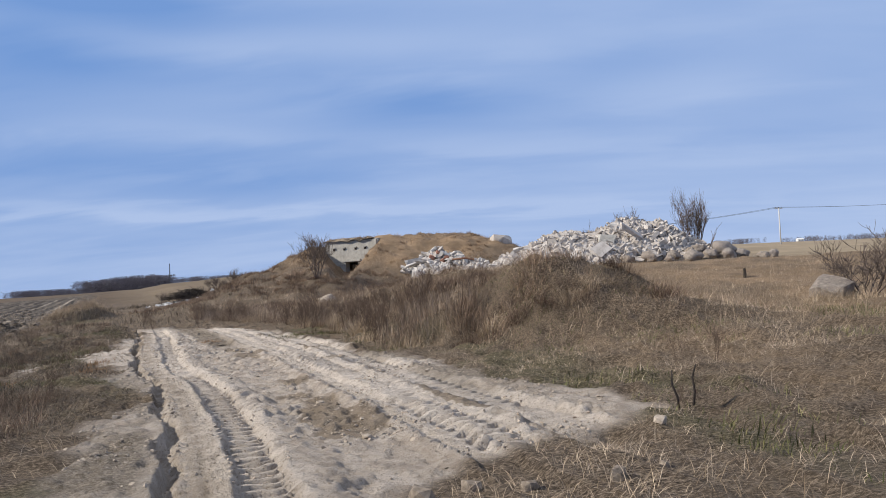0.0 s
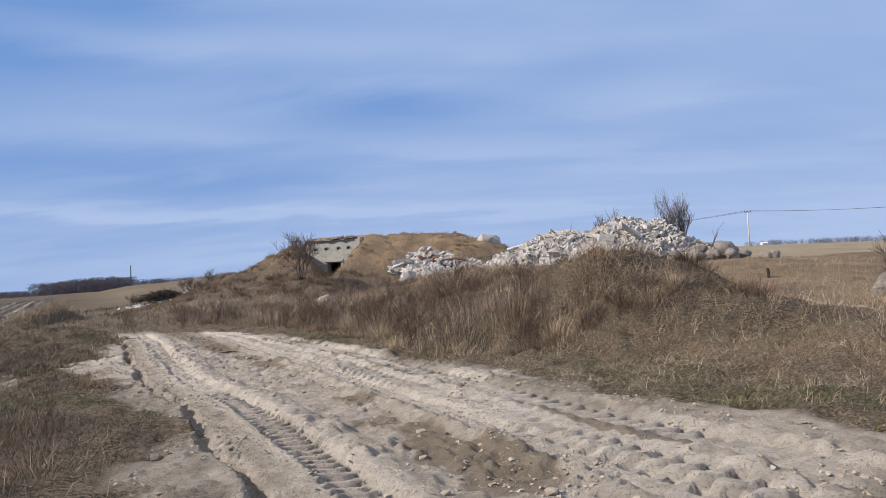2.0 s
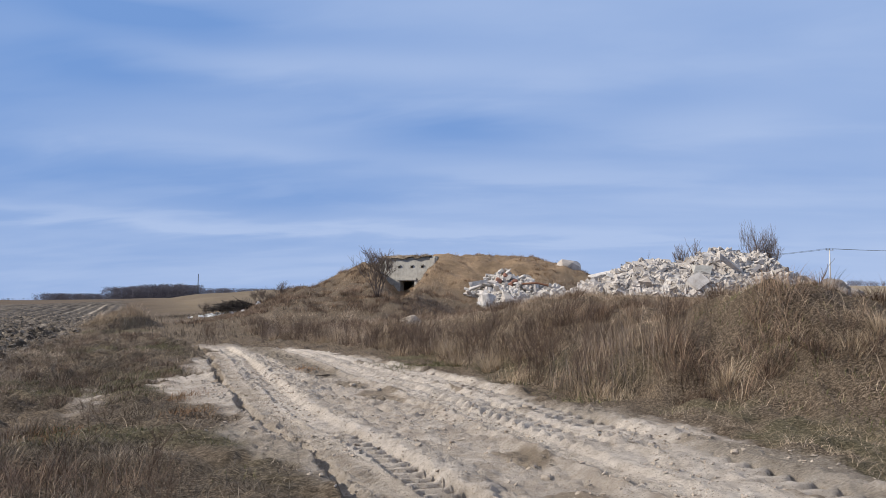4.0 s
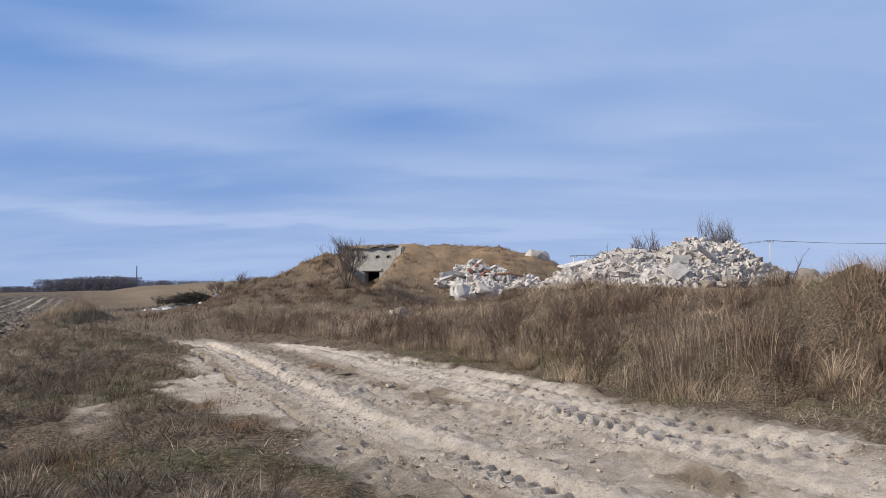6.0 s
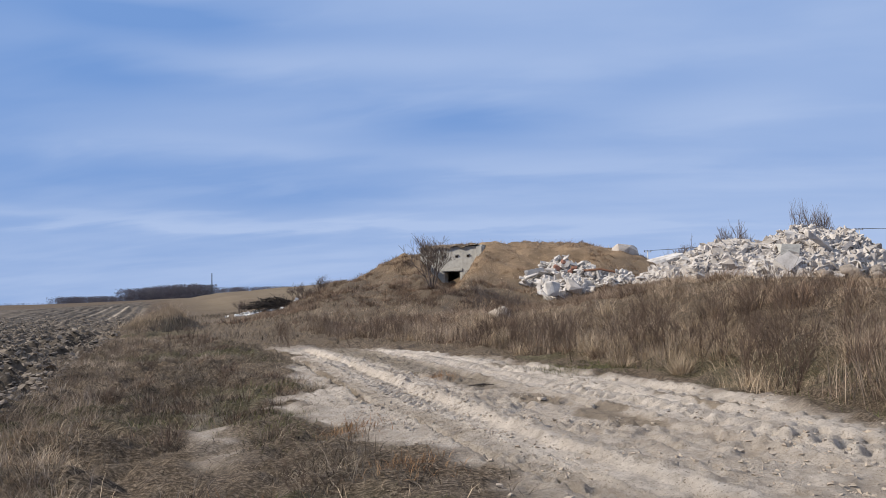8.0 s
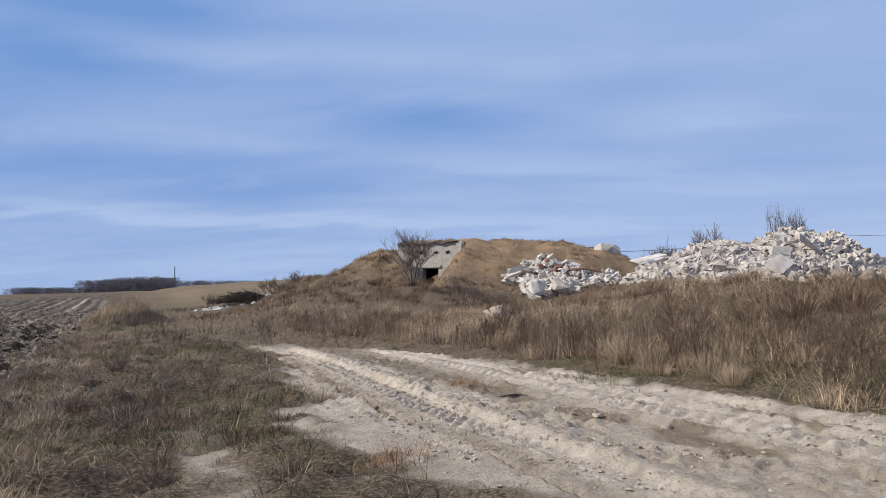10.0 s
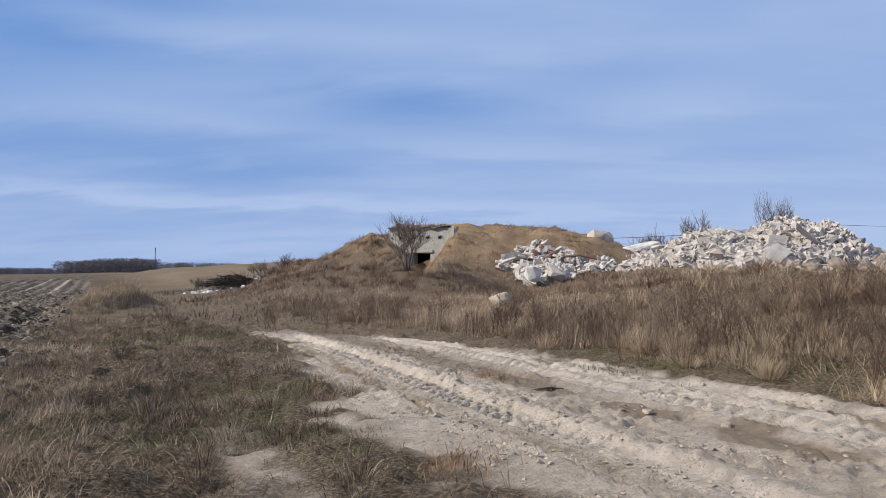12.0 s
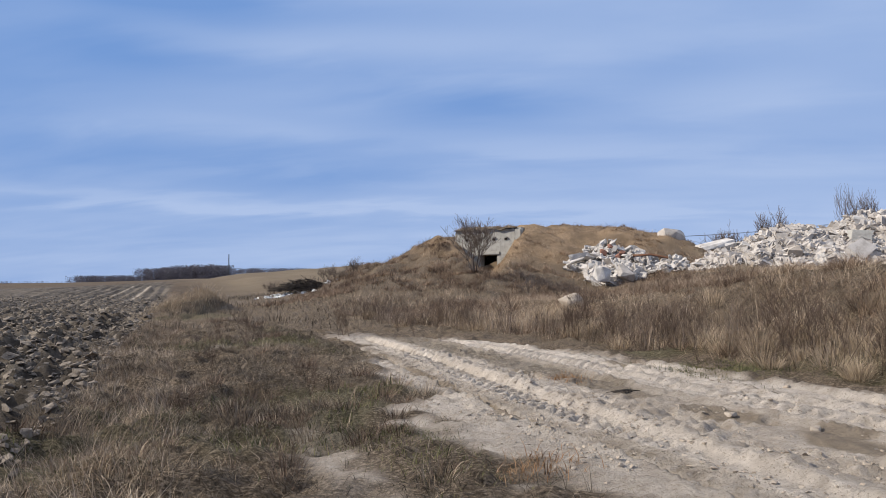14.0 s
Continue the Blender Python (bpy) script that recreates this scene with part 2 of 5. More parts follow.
M_BRICK = plain_material("old_brick", (0.22, 0.10, 0.07), (0.34, 0.19, 0.14), 0.9, 9)
M_WHITE = plain_material("white_litter", (0.62, 0.62, 0.60), (0.82, 0.82, 0.80), 0.5, 9)
M_POLE = plain_material("concrete_pole", (0.48, 0.47, 0.45), (0.60, 0.59, 0.57), 0.8, 3)
M_WIRE = plain_material("cable", (0.06, 0.06, 0.06), (0.10, 0.10, 0.10), 0.5, 3)
# leafless wood lightened towards blue-grey, with the distance haze put into its colour
M_WOODS = plain_material("far_woods", (0.115, 0.107, 0.125), (0.18, 0.168, 0.185), 0.95, 0.15)


M_WOODS.node_tree.nodes["Principled BSDF"].inputs["Specular IOR Level"].default_value = 0.0


# ---- helpers of this scene ----
def mesh_of(name, verts, faces, material, smooth=False):
    me = bpy.data.meshes.new(name)
    me.from_pydata([tuple(v) for v in verts], [], faces)
    me.materials.append(material)
    if smooth:
        me.shade_smooth()
    return me


def thing(name, data, label, category, group="", kind=""):
    return tagged(new(name, data), label, category, group, kind)


def part(name, data, material, parent, label="", at=None):
    """One mesh object under a thing or a part, from a bmesh or a mesh."""
    if isinstance(data, bmesh.types.BMesh):
        me = bpy.data.meshes.new(name)
        data.to_mesh(me)
        data.free()
        me.materials.append(material)
    else:
        me = data
    ob = new(name, me)
    ob.parent = parent
    if at is not None:
        ob.matrix_basis = at
    return tagged(ob, label)


def box_bm(sx, sy, sz, bevel=0.02, at=(0, 0, 0)):
    bm = bmesh.new()
    bmesh.ops.create_cube(bm, size=1)
    for v in bm.verts:
        v.co = Vector((v.co.x * sx + at[0], v.co.y * sy + at[1], v.co.z * sz + at[2]))
    if bevel:
        bmesh.ops.bevel(bm, geom=bm.edges[:], offset=bevel, segments=2, affect="EDGES")
    return bm


def sst(a, b, v):
    t = np.clip((v - a) / (b - a), 0, 1)
    return t * t * (3 - 2 * t)


def hashed(ix, iy, seed):
    h = (ix.astype(np.int64) * 374761393 + iy.astype(np.int64) * 668265263 + seed * 1442695041) & 0x7FFFFFFF
    h = ((h ^ (h >> 13)) * 1274126177) & 0x7FFFFFFF
    h = ((h ^ (h >> 16)) * 2246822519) & 0x7FFFFFFF
    return (h & 0xFFFF) / 65535.0


def vnoise(x, y, size, seed=0, octaves=3):
    """Smooth value noise about zero, for arrays; size is the width of its largest lumps in metres."""
    total, amp = 0.0, 1.0
    for o in range(octaves):
        u, v = x / size, y / size
        iu, iv = np.floor(u), np.floor(v)
        fu, fv = u - iu, v - iv
        fu, fv = fu * fu * (3 - 2 * fu), fv * fv * (3 - 2 * fv)
        s = seed + 17 * o
        a, b = hashed(iu, iv, s), hashed(iu + 1, iv, s)
        c, d = hashed(iu, iv + 1, s), hashed(iu + 1, iv + 1, s)
        total = total + amp * ((a + (b - a) * fu) + ((c + (d - c) * fu) - (a + (b - a) * fu)) * fv - 0.5)
        size, amp = size / 2.1, amp * 0.55
    return total


# ---- the lie of the land ----
def lane(y):
    """Where the western wheel track runs."""
    k = np.clip(y, 5, 24) - 5
    x = -1.55 - 0.33 * k - 0.0028 * k * k
    return x - 0.33 * np.minimum(y - 5, 0) - 0.436 * np.maximum(y - 24, 0)


def field_edge(y):
    return -10.6 - 0.39 * (y - 14.6)


RIDGE_Y = (10.0, 12.6, 15.4, 18.5, 21.5, 25.0, 31.0, 38.0, 46.0, 60.0)
RIDGE_X = (3.0, 3.0, 2.7, 1.9, 1.3, 1.0, 1.8, 3.5, 6.0, 8.0)
RIDGE_H = (0.0, 0.10, 1.38, 0.95, 0.98, 1.05, 0.55, 0.1, 0.0, 0.0)
FOOT_S = (7.0, 6.0, 4.2, 4.5, 4.3, 4.2, 2.6, 2.6, 4.0, 6.0)
BUNKER = Vector((-5.5, 58.0, 2.2))
B_OUT = Vector((-0.5, -0.866, 0.0))
B_ALONG = Vector((0.866, -0.5, 0.0))


def broad_height(x, y):
    s = x - lane(y)
    z = 0.10 + 0.04 * vnoise(x, y, 6, 3)
    # the open ground to the east climbs to a low plateau
    z = z + 0.40 * sst(4, 10, s) + 1.45 * sst(18, 43, y) * sst(-3, 6, x) + 3.1 * sst(48, 150, y) * sst(8, 60, x)
    # the verge and the ploughed field lie a little lower
    z = z - 0.15 * sst(-1.2, -4.0, s) * (1 - sst(40, 70, y)) - 0.06 * sst(5, 1, y)
    # hills ahead
    z = z + 4.6 * np.exp(-((x + 8) / 48.0) ** 2) * sst(62, 150, y) + 3.0 * sst(150, 450, y) * sst(-240, -150, x)
    z = z + 4.6 * sst(150, 320, y) * sst(40, 100, x)
    # overgrown bank
    xr, hr = np.interp(y, RIDGE_Y, RIDGE_X), np.interp(y, RIDGE_Y, RIDGE_H)
    foot = lane(y) + np.interp(y, RIDGE_Y, FOOT_S) + 0.7 * vnoise(x, y, 3.0, 5, 2)
    t = np.clip((x - foot) / np.maximum(xr - foot, 0.5), 0, 1)
    bank = np.where(x < xr, np.sin(t * math.pi / 2) ** 1.5, np.exp(-(np.maximum(x - xr, 0) / 2.5) ** 2))
    z = z + hr * bank * (1 + 0.25 * vnoise(x, y, 2.2, 9)) + 0.2 * bank * vnoise(x, y, 0.9, 11, 2)
    # earth mound over the bunker
    sx = np.where(x < -2, 12.0, 12.5)
    sy = np.where(y < 62, 13.0 - 3.5 * sst(-6, 2, x), 16.0)
    m = np.exp(-np.abs((x + 2) / sx) ** 2.1 - np.abs((y - 62) / sy) ** 2.2)
    z = z + np.where(x > -2, 4.55 - 0.03 * (x + 2), 4.55) * m * (1 - 0.25 * sst(4, 12, x)) + 0.7 * m * vnoise(x, y, 4, 13) + (0.35 + 0.3 * sst(-6, -10, x)) * sst(0.05, 0.3, m) * vnoise(x, y, 1.5, 14)
    z = z + 0.7 * np.exp(-((x + 12.0) / 2.6) ** 2 - ((y - 46) / 5.0) ** 2)
    z = z + 0.6 * np.exp(-((x + 2.8) / 1.8) ** 2 - ((y - 58.5) / 2.5) ** 2) + 0.5 * np.exp(-((x + 9.5) / 1.8) ** 2 - ((y - 60.5) / 2.5) ** 2)
    z = z + 0.16 * sst(25, 40, y) * sst(-2, 4, s) * vnoise(x, y, 2.5, 15)
    z = z + 0.30 * sst(0.05, 0.3, m) * np.abs(vnoise(x, y, 1.1, 16, 2))
    z = z + 0.45 * np.exp(-((x + 6.7) / 2.2) ** 2 - ((y - 46.0) / 2.0) ** 2)
    # low knoll on the verge
    k = np.exp(-((x + 18.9) / 1.3) ** 2 - ((y - 40.5) / 2.2) ** 2)
    z = z + 0.85 * np.where(x > -18.2, k * (1 - sst(-18.2, -17.7, x) * 0.75), k)
    return z


def height(x, y):
    """Ground height with the cut in front of the bunker, without fine relief."""
    z = broad_height(x, y)
    u = (x - BUNKER.x) * B_ALONG.x + (y - BUNKER.y) * B_ALONG.y
    n = (x - BUNKER.x) * B_OUT.x + (y - BUNKER.y) * B_OUT.y
    cut = 2.2 - 0.06 * np.maximum(n, 0) + 1.3 * np.maximum(np.abs(x - BUNKER.x + 0.1 + 0.4 * vnoise(x, y, 1.6, 17)) - 0.5, 0)
    front = sst(-0.5, -0.1, n) * (1 - sst(9, 15, n))
    room = sst(-3.6, -3.2, n) * (1 - sst(1.6, 1.95, np.abs(u + 0.3))) * (1 - sst(-0.5, -0.1, n))
    z = np.where(front > 0, z + (np.minimum(z, cut) - z) * front, z)
    return z + (np.minimum(z, 2.15) - z) * room


def lugs(s, y, centre, half, pitch, lean, depth):
    """Slanting prints of tyre lugs across a wheel track, either side of its middle."""
    d = np.abs(s - centre)
    phase = (y + lean * d) / pitch + np.where(s > centre, 0.5, 0.0) + 0.12 * vnoise(s, y, 1.6, 23, 2)
    tooth = sst(0.30, 0.48, np.abs((phase % 1.0) - 0.5) * 2) - 0.45
    return depth * tooth * sst(half, half - 0.05, d)


def bars(s, y, centre, half, pitch, lean, depth):
    """A row of narrow slanting slots pressed right across a wheel track."""
    d = s - centre
    phase = (y + lean * d + 0.10 * np.sin(d * 9)) / pitch + 0.05 * vnoise(s, y, 1.6, 24, 2)
    slot = sst(0.62, 0.36, np.abs((phase % 1.0) - 0.5) * 2 + 0.10 * vnoise(s, y, 0.2, 25, 1))
    return -depth * slot * sst(half, half - 0.05, np.abs(d))


def road_mask(x, y):
    s = x - lane(y)
    wob = 0.45 * vnoise(x, y, 1.6, 31) + 0.25 * vnoise(x, y, 0.4, 33, 2)
    east = np.interp(y, (0, 4.6, 5.6, 7.5, 9.5, 12, 16, 20, 24, 26.5, 28), (0.0, 0.7, 2.2, 4.4, 4.1, 3.9, 3.4, 3.5, 3.0, 1.6, 0.2))
    west = np.interp(y, (0, 4, 8, 10.5, 12.5, 13.8, 15.5, 18.4, 20.5, 23, 26), (-1.5, -1.3, -0.9, -0.95, -1.35, -1.9, -1.8, -1.5, -0.9, -0.5, -0.2))
    m = sst(-0.25, 0.2, s - west + 2.0 * wob) * sst(-0.25, 0.2, east - s + wob)
    patch = np.exp(-((s + 3.02) / 0.24) ** 4 - ((y - 14.8) / 1.5) ** 4) * (0.22 + 0.45 * sst(-0.2, 0.25, vnoise(x, y, 0.30, 35)))
    return np.maximum(m * sst(28.5, 25, y), patch)


def rut_s(x, y):
    """Distance east of the wheel track, following the wander of its western ruts."""
    s = x - lane(y)
    wander = np.interp(y, (6, 9.5, 11, 13, 16, 18, 20, 22, 26), (-0.18, -0.20, -0.34, -0.60, -0.62, -0.56, -0.42, -0.28, -0.20))
    return s - wander * sst(1.5, 0.8, s)


def fine_height(x, y):
    s = rut_s(x, y)
    road = road_mask(x, y)
    run = sst(28, 24, y) * sst(1.0, 4.0, y)
    z = 0 * x
    prof_s = (-1.6, -0.62, -0.42, -0.38, -0.32, -0.24, 0.06, 0.16, 0.19, 0.52, 0.62, 0.82, 1.05, 1.50, 1.66, 1.74, 2.02, 2.12, 2.45, 2.62, 2.80, 3.30, 3.45, 3.7, 4.2)
    prof_z = (0.02, 0.03, 0.05, -0.09, -0.085, -0.01, 0.00, 0.02, -0.03, -0.03, 0.03, 0.02, -0.03, -0.04, 0.05, 0.0, -0.01, 0.08, 0.05, 0.09, 0.01, 0.0, 0.08, 0.04, 0.0)
    broken = np.where(s < -0.05, np.clip(0.85 + 0.8 * vnoise(x, y, 1.1, 42, 2), 0.45, 1.2), 1.0)
    z = z + broken * np.interp(s + 0.16 * vnoise(x, y, 1.2, 41), prof_s, prof_z) * run * (1.2 - 0.45 * sst(0.7, 1.6, s)) * (0.9 + 0.5 * vnoise(x, y, 2.0, 43))
    wear = np.clip(0.95 + 0.9 * vnoise(x, y, 2.4, 45, 2), 0.2, 1) * run * sst(0.3, 0.8, road)
    z = z + wear * (sst(12.4, 11.6, y) * bars(s, y, 0.36, 0.20, 0.17, -1.0, 0.15) + sst(14.0, 17.0, y) * bars(s, y, 0.32, 0.24, 0.21, -1.1, 0.08) + lugs(s, y, -0.02, 0.17, 0.075, 1.2, 0.028)
                    + lugs(s, y, 1.78, 0.14, 0.12, 1.0, 0.03) + np.clip(0.6 + 1.6 * vnoise(x, y, 1.3, 46, 2), 0.05, 1) * (bars(s, y, 2.22, 0.24, 0.22, -0.9, 0.09) + bars(s, y, 3.05, 0.26, 0.22, -0.9, 0.08))
                    + lugs(s, y, -0.24, 0.08, 0.16, 0.4, 0.05))
    band = sst(-0.25, -0.15, s) * sst(0.60, 0.53, s) + sst(1.6, 1.75, s) * sst(2.55, 2.4, s) + sst(2.7, 2.8, s) * sst(3.45, 3.3, s)
    rough = road * (1 - 0.7 * np.clip(band, 0, 1)) * (0.2 + 0.8 * sst(-0.1, 0.25, vnoise(x, y, 0.9, 47)))
    z = z + rough * 0.08 * vnoise(x, y, 0.10, 49, 2) + road * 0.03 * vnoise(x, y, 0.4, 51, 3) + road * (1 - 0.8 * np.clip(band, 0, 1)) * 0.022 * sst(0.0, 0.3, vnoise(x, y, 0.09, 50, 1))
    # tufted verge
    near = 1 - sst(35, 60, y)
    z = z + (1 - road) * near * (0.13 * vnoise(x, y, 0.6, 53) + 0.08 * vnoise(x, y, 0.2, 55, 2)) * sst(3.5, 7.0, y) * (1 + 0.7 * sst(-2.0, -3.5, s))
    # ploughed clods with furrows along the edge
    e = (field_edge(y) - x) * 0.93
    f = sst(0.0, 0.8, e + 0.4 * vnoise(x, y, 1.2, 57)) * sst(150, 110, y)
    furrow = np.sin(e * 2 * math.pi / np.where(y > 24, 1.1, 0.55) + 2 * vnoise(x, y, 3, 59))
    close = 1 - sst(35, 75, np.hypot(x + 7, y - 9))
    z = z + f * ((0.03 + 0.05 * sst(18, 30, y)) * furrow + 0.16 * vnoise(x, y, 1.3, 63, 2) + close * (0.17 * vnoise(x, y, 0.40, 61, 3) + 0.16 * sst(-0.05, 0.3, vnoise(x, y, 0.26, 62, 2))) - 0.14)
    return z


def spread(stops):
    """Grid lines: from each stop to the next by the given step."""
    out = []
    for (a, step), (b, _) in zip(stops, stops[1:]):
        out.extend(np.linspace(a, b, max(1, round((b - a) / step)), endpoint=False))
    return np.array(out + [stops[-1][0]])


def build_ground():
    S = spread([(-3000, 300), (-600, 60), (-120, 8), (-40, 0.45), (-16, 0.11), (-5.3, 0.08), (-1.3, 0.027), (3.7, 0.07), (9, 0.22), (16, 0.4), (46, 1.6), (90, 10), (300, 60), (900, 350), (3000, 1)])
    Y = spread([(-800, 100), (-100, 12), (-16, 1.0), (2.5, 0.06), (4.3, 0.025), (10, 0.031), (23, 0.08), (34, 0.16), (44, 0.4), (72, 1.2), (100, 6), (260, 25), (800, 150), (3200, 1)])
    ss, yy = np.meshgrid(S, Y)
    bend = np.where(yy > 100, lane(100.0), lane(yy))
    xx = ss + bend
    zz = height(xx, yy)
    detail = (np.abs(xx) < 60) & (yy > -16) & (yy < 120)
    zz = zz + np.where(detail, fine_height(xx, yy), 0.0)
    ny, nx = xx.shape
    me = bpy.data.meshes.new("ground")
    me.vertices.add(nx * ny)
    me.vertices.foreach_set("co", np.stack([xx, yy, zz], -1).astype(np.float32).ravel())
    i = (np.arange(ny - 1)[:, None] * nx + np.arange(nx - 1)[None, :]).ravel()
    quads = np.stack([i, i + 1, i + nx + 1, i + nx], -1).astype(np.int32)
    me.loops.add(quads.size)
    me.loops.foreach_set("vertex_index", quads.ravel())
    me.polygons.add(len(quads))
    me.polygons.foreach_set("loop_start", np.arange(0, quads.size, 4, dtype=np.int32))
    me.update(calc_edges=True)
    me.materials.append(M_GROUND)
    me.shade_smooth()
    s = xx - lane(yy)
    e = (field_edge(yy) - xx) * 0.93
    field = sst(-0.1, 0.5, e + 0.5 * vnoise(xx, yy, 1.2, 57)) * sst(140, 112, yy + 0.35 * (xx + 40))
    rs = rut_s(xx, yy)
    # damp lanes between the tracks; the rs term darkens the western rut bottom
    dark_s = np.exp(-((s - 1.25) / 0.35) ** 2) + np.exp(-((rs + 0.34) / 0.12) ** 2) * 1.0 * sst(11, 13, yy) + 0.9 * np.exp(-((s - 2.72) / 0.16) ** 2)
    dark_sand = np.clip(dark_s * (0.55 + 1.6 * vnoise(xx, yy, 1.5, 71)), 0, 0.9) + 0.5 * sst(0.1, 0.4, vnoise(xx, yy, 1.1, 73)) 
    moss = sst(0.05, 0.35, vnoise(xx, yy, 2.2, 75)) * (1 - sst(32, 45, yy)) * sst(-0.6, -1.4, s) + sst(3.4, 4.0, s) * sst(6.2, 5.0, s) * sst(-0.1, 0.2, vnoise(xx, yy, 1.5, 77)) * sst(30, 24, yy)
    track = np.clip(sst(-0.08, 0.06, rs) * sst(0.8, 0.6, rs) + sst(1.62, 1.75, s) * sst(2.75, 2.6, s) + sst(2.75, 2.85, s) * sst(3.6, 3.4, s) + 0.9 * sst(-0.40, -0.6, rs) * sst(9, 11.5, yy), 0, 1) * np.clip(0.85 + 0.8 * vnoise(xx, yy, 1.0, 78), 0, 1)
    layers = {"sand": road_mask(xx, yy), "track": track, "dirt": sst(-0.45, -0.8, s) * np.clip(0.72 + 1.2 * vnoise(xx, yy, 0.9, 70), 0.1, 0.95) * (1 - 0.8 * sst(9.5, 12.5, yy)) * (1 - 0.8 * sst(-1.9, -2.3, s)) + 0.85 * sst(0.75, 0.95, s) * sst(1.8, 1.5, s) * sst(15, 21, yy) + 0.8 * sst(3.0, 3.4, s) * sst(-0.2, 0.15, vnoise(xx, yy, 1.0, 72)) * sst(8, 10, yy), "east": np.maximum(sst(4, 30, xx), 0.40 * sst(0, 8, -e)), "field": field, "dark_sand": np.clip(dark_sand, 0, 1), "moss": np.clip(moss, 0, 0.85), "far": sst(60, 90, np.hypot(xx, yy)), "turf": sst(0.25, 0.6, np.exp(-np.abs((xx + 1) / 11.0) ** 2 - ((yy - 61) / 10.5) ** 2)) * np.clip(0.9 + vnoise(xx, yy, 3, 79), 0.3, 1) + 0.75 * sst(6.5, 9.5, s) * sst(2.5, 5.0, xx - np.interp(yy, RIDGE_Y, RIDGE_X)) * np.clip(0.8 + vnoise(xx, yy, 2.5, 80), 0.2, 1) * sst(48, 40, yy) + 0.7 * sst(5.5, 7.5, s) * sst(13.5, 11.5, yy) * np.clip(0.7 + 1.2 * vnoise(xx, yy, 1.8, 80), 0.1, 1) * sst(2.5, 0.5, xx - np.interp(yy, RIDGE_Y, RIDGE_X)),
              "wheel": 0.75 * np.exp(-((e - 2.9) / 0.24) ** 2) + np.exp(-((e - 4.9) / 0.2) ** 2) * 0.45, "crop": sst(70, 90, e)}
    for name, values in layers.items():
        me.attributes.new(name, "FLOAT", "POINT").data.foreach_set("value", values.astype(np.float32).ravel())
    return thing("ground", me, "pale rutted sand track through dry grass and ploughed soil", "ground", kind="structure")


build_ground()


def ground_z(x, y):
    x, y = np.asarray(x, float), np.asarray(y, float)
    return height(x, y) + fine_height(x, y)


def gz(x, y):
    return float(ground_z(np.array([x]), np.array([y]))[0])


# ---- bunker ----
def wall_mesh(name, us, zs, holes, thick, material, lip=0.0):
    """A wall in its own frame (x along, y out, z up), with openings that go through it."""
    verts, faces, index = [], [], {}

    def vert(u, z, y):
        key = (round(u, 4), round(z, 4), round(y, 4))
        if key not in index:
            index[key] = len(verts)
            verts.append((u, y, z))
        return index[key]

    def solid(i, j):
        if not (0 <= i < len(us) - 1 and 0 <= j < len(zs) - 1):
            return False
        cu, cz = (us[i] + us[i + 1]) / 2, (zs[j] + zs[j + 1]) / 2
        return not any(a < cu < b and c < cz < d for a, b, c, d in holes)

    for i in range(len(us) - 1):
        for j in range(len(zs) - 1):
            if not solid(i, j):
                continue
            a, b, c, d = us[i], us[i + 1], zs[j], zs[j + 1]
            faces.append([vert(a, c, 0), vert(a, d, 0), vert(b, d, 0), vert(b, c, 0)])
            faces.append([vert(a, c, -thick), vert(b, c, -thick), vert(b, d, -thick), vert(a, d, -thick)])
            for (di, dj), (p, q) in {(-1, 0): ((a, c), (a, d)), (1, 0): ((b, d), (b, c)), (0, 1): ((a, d), (b, d)), (0, -1): ((b, c), (a, c))}.items():
                if not solid(i + di, j + dj):
                    faces.append([vert(*p, 0), vert(*p, -thick), vert(*q, -thick), vert(*q, 0)])
    me = mesh_of(name, verts, faces, material)
    bm = bmesh.new()
    bm.from_mesh(me)
    bmesh.ops.recalc_face_normals(bm, faces=bm.faces[:])
    bm.to_mesh(me)
    bm.free()
    return me


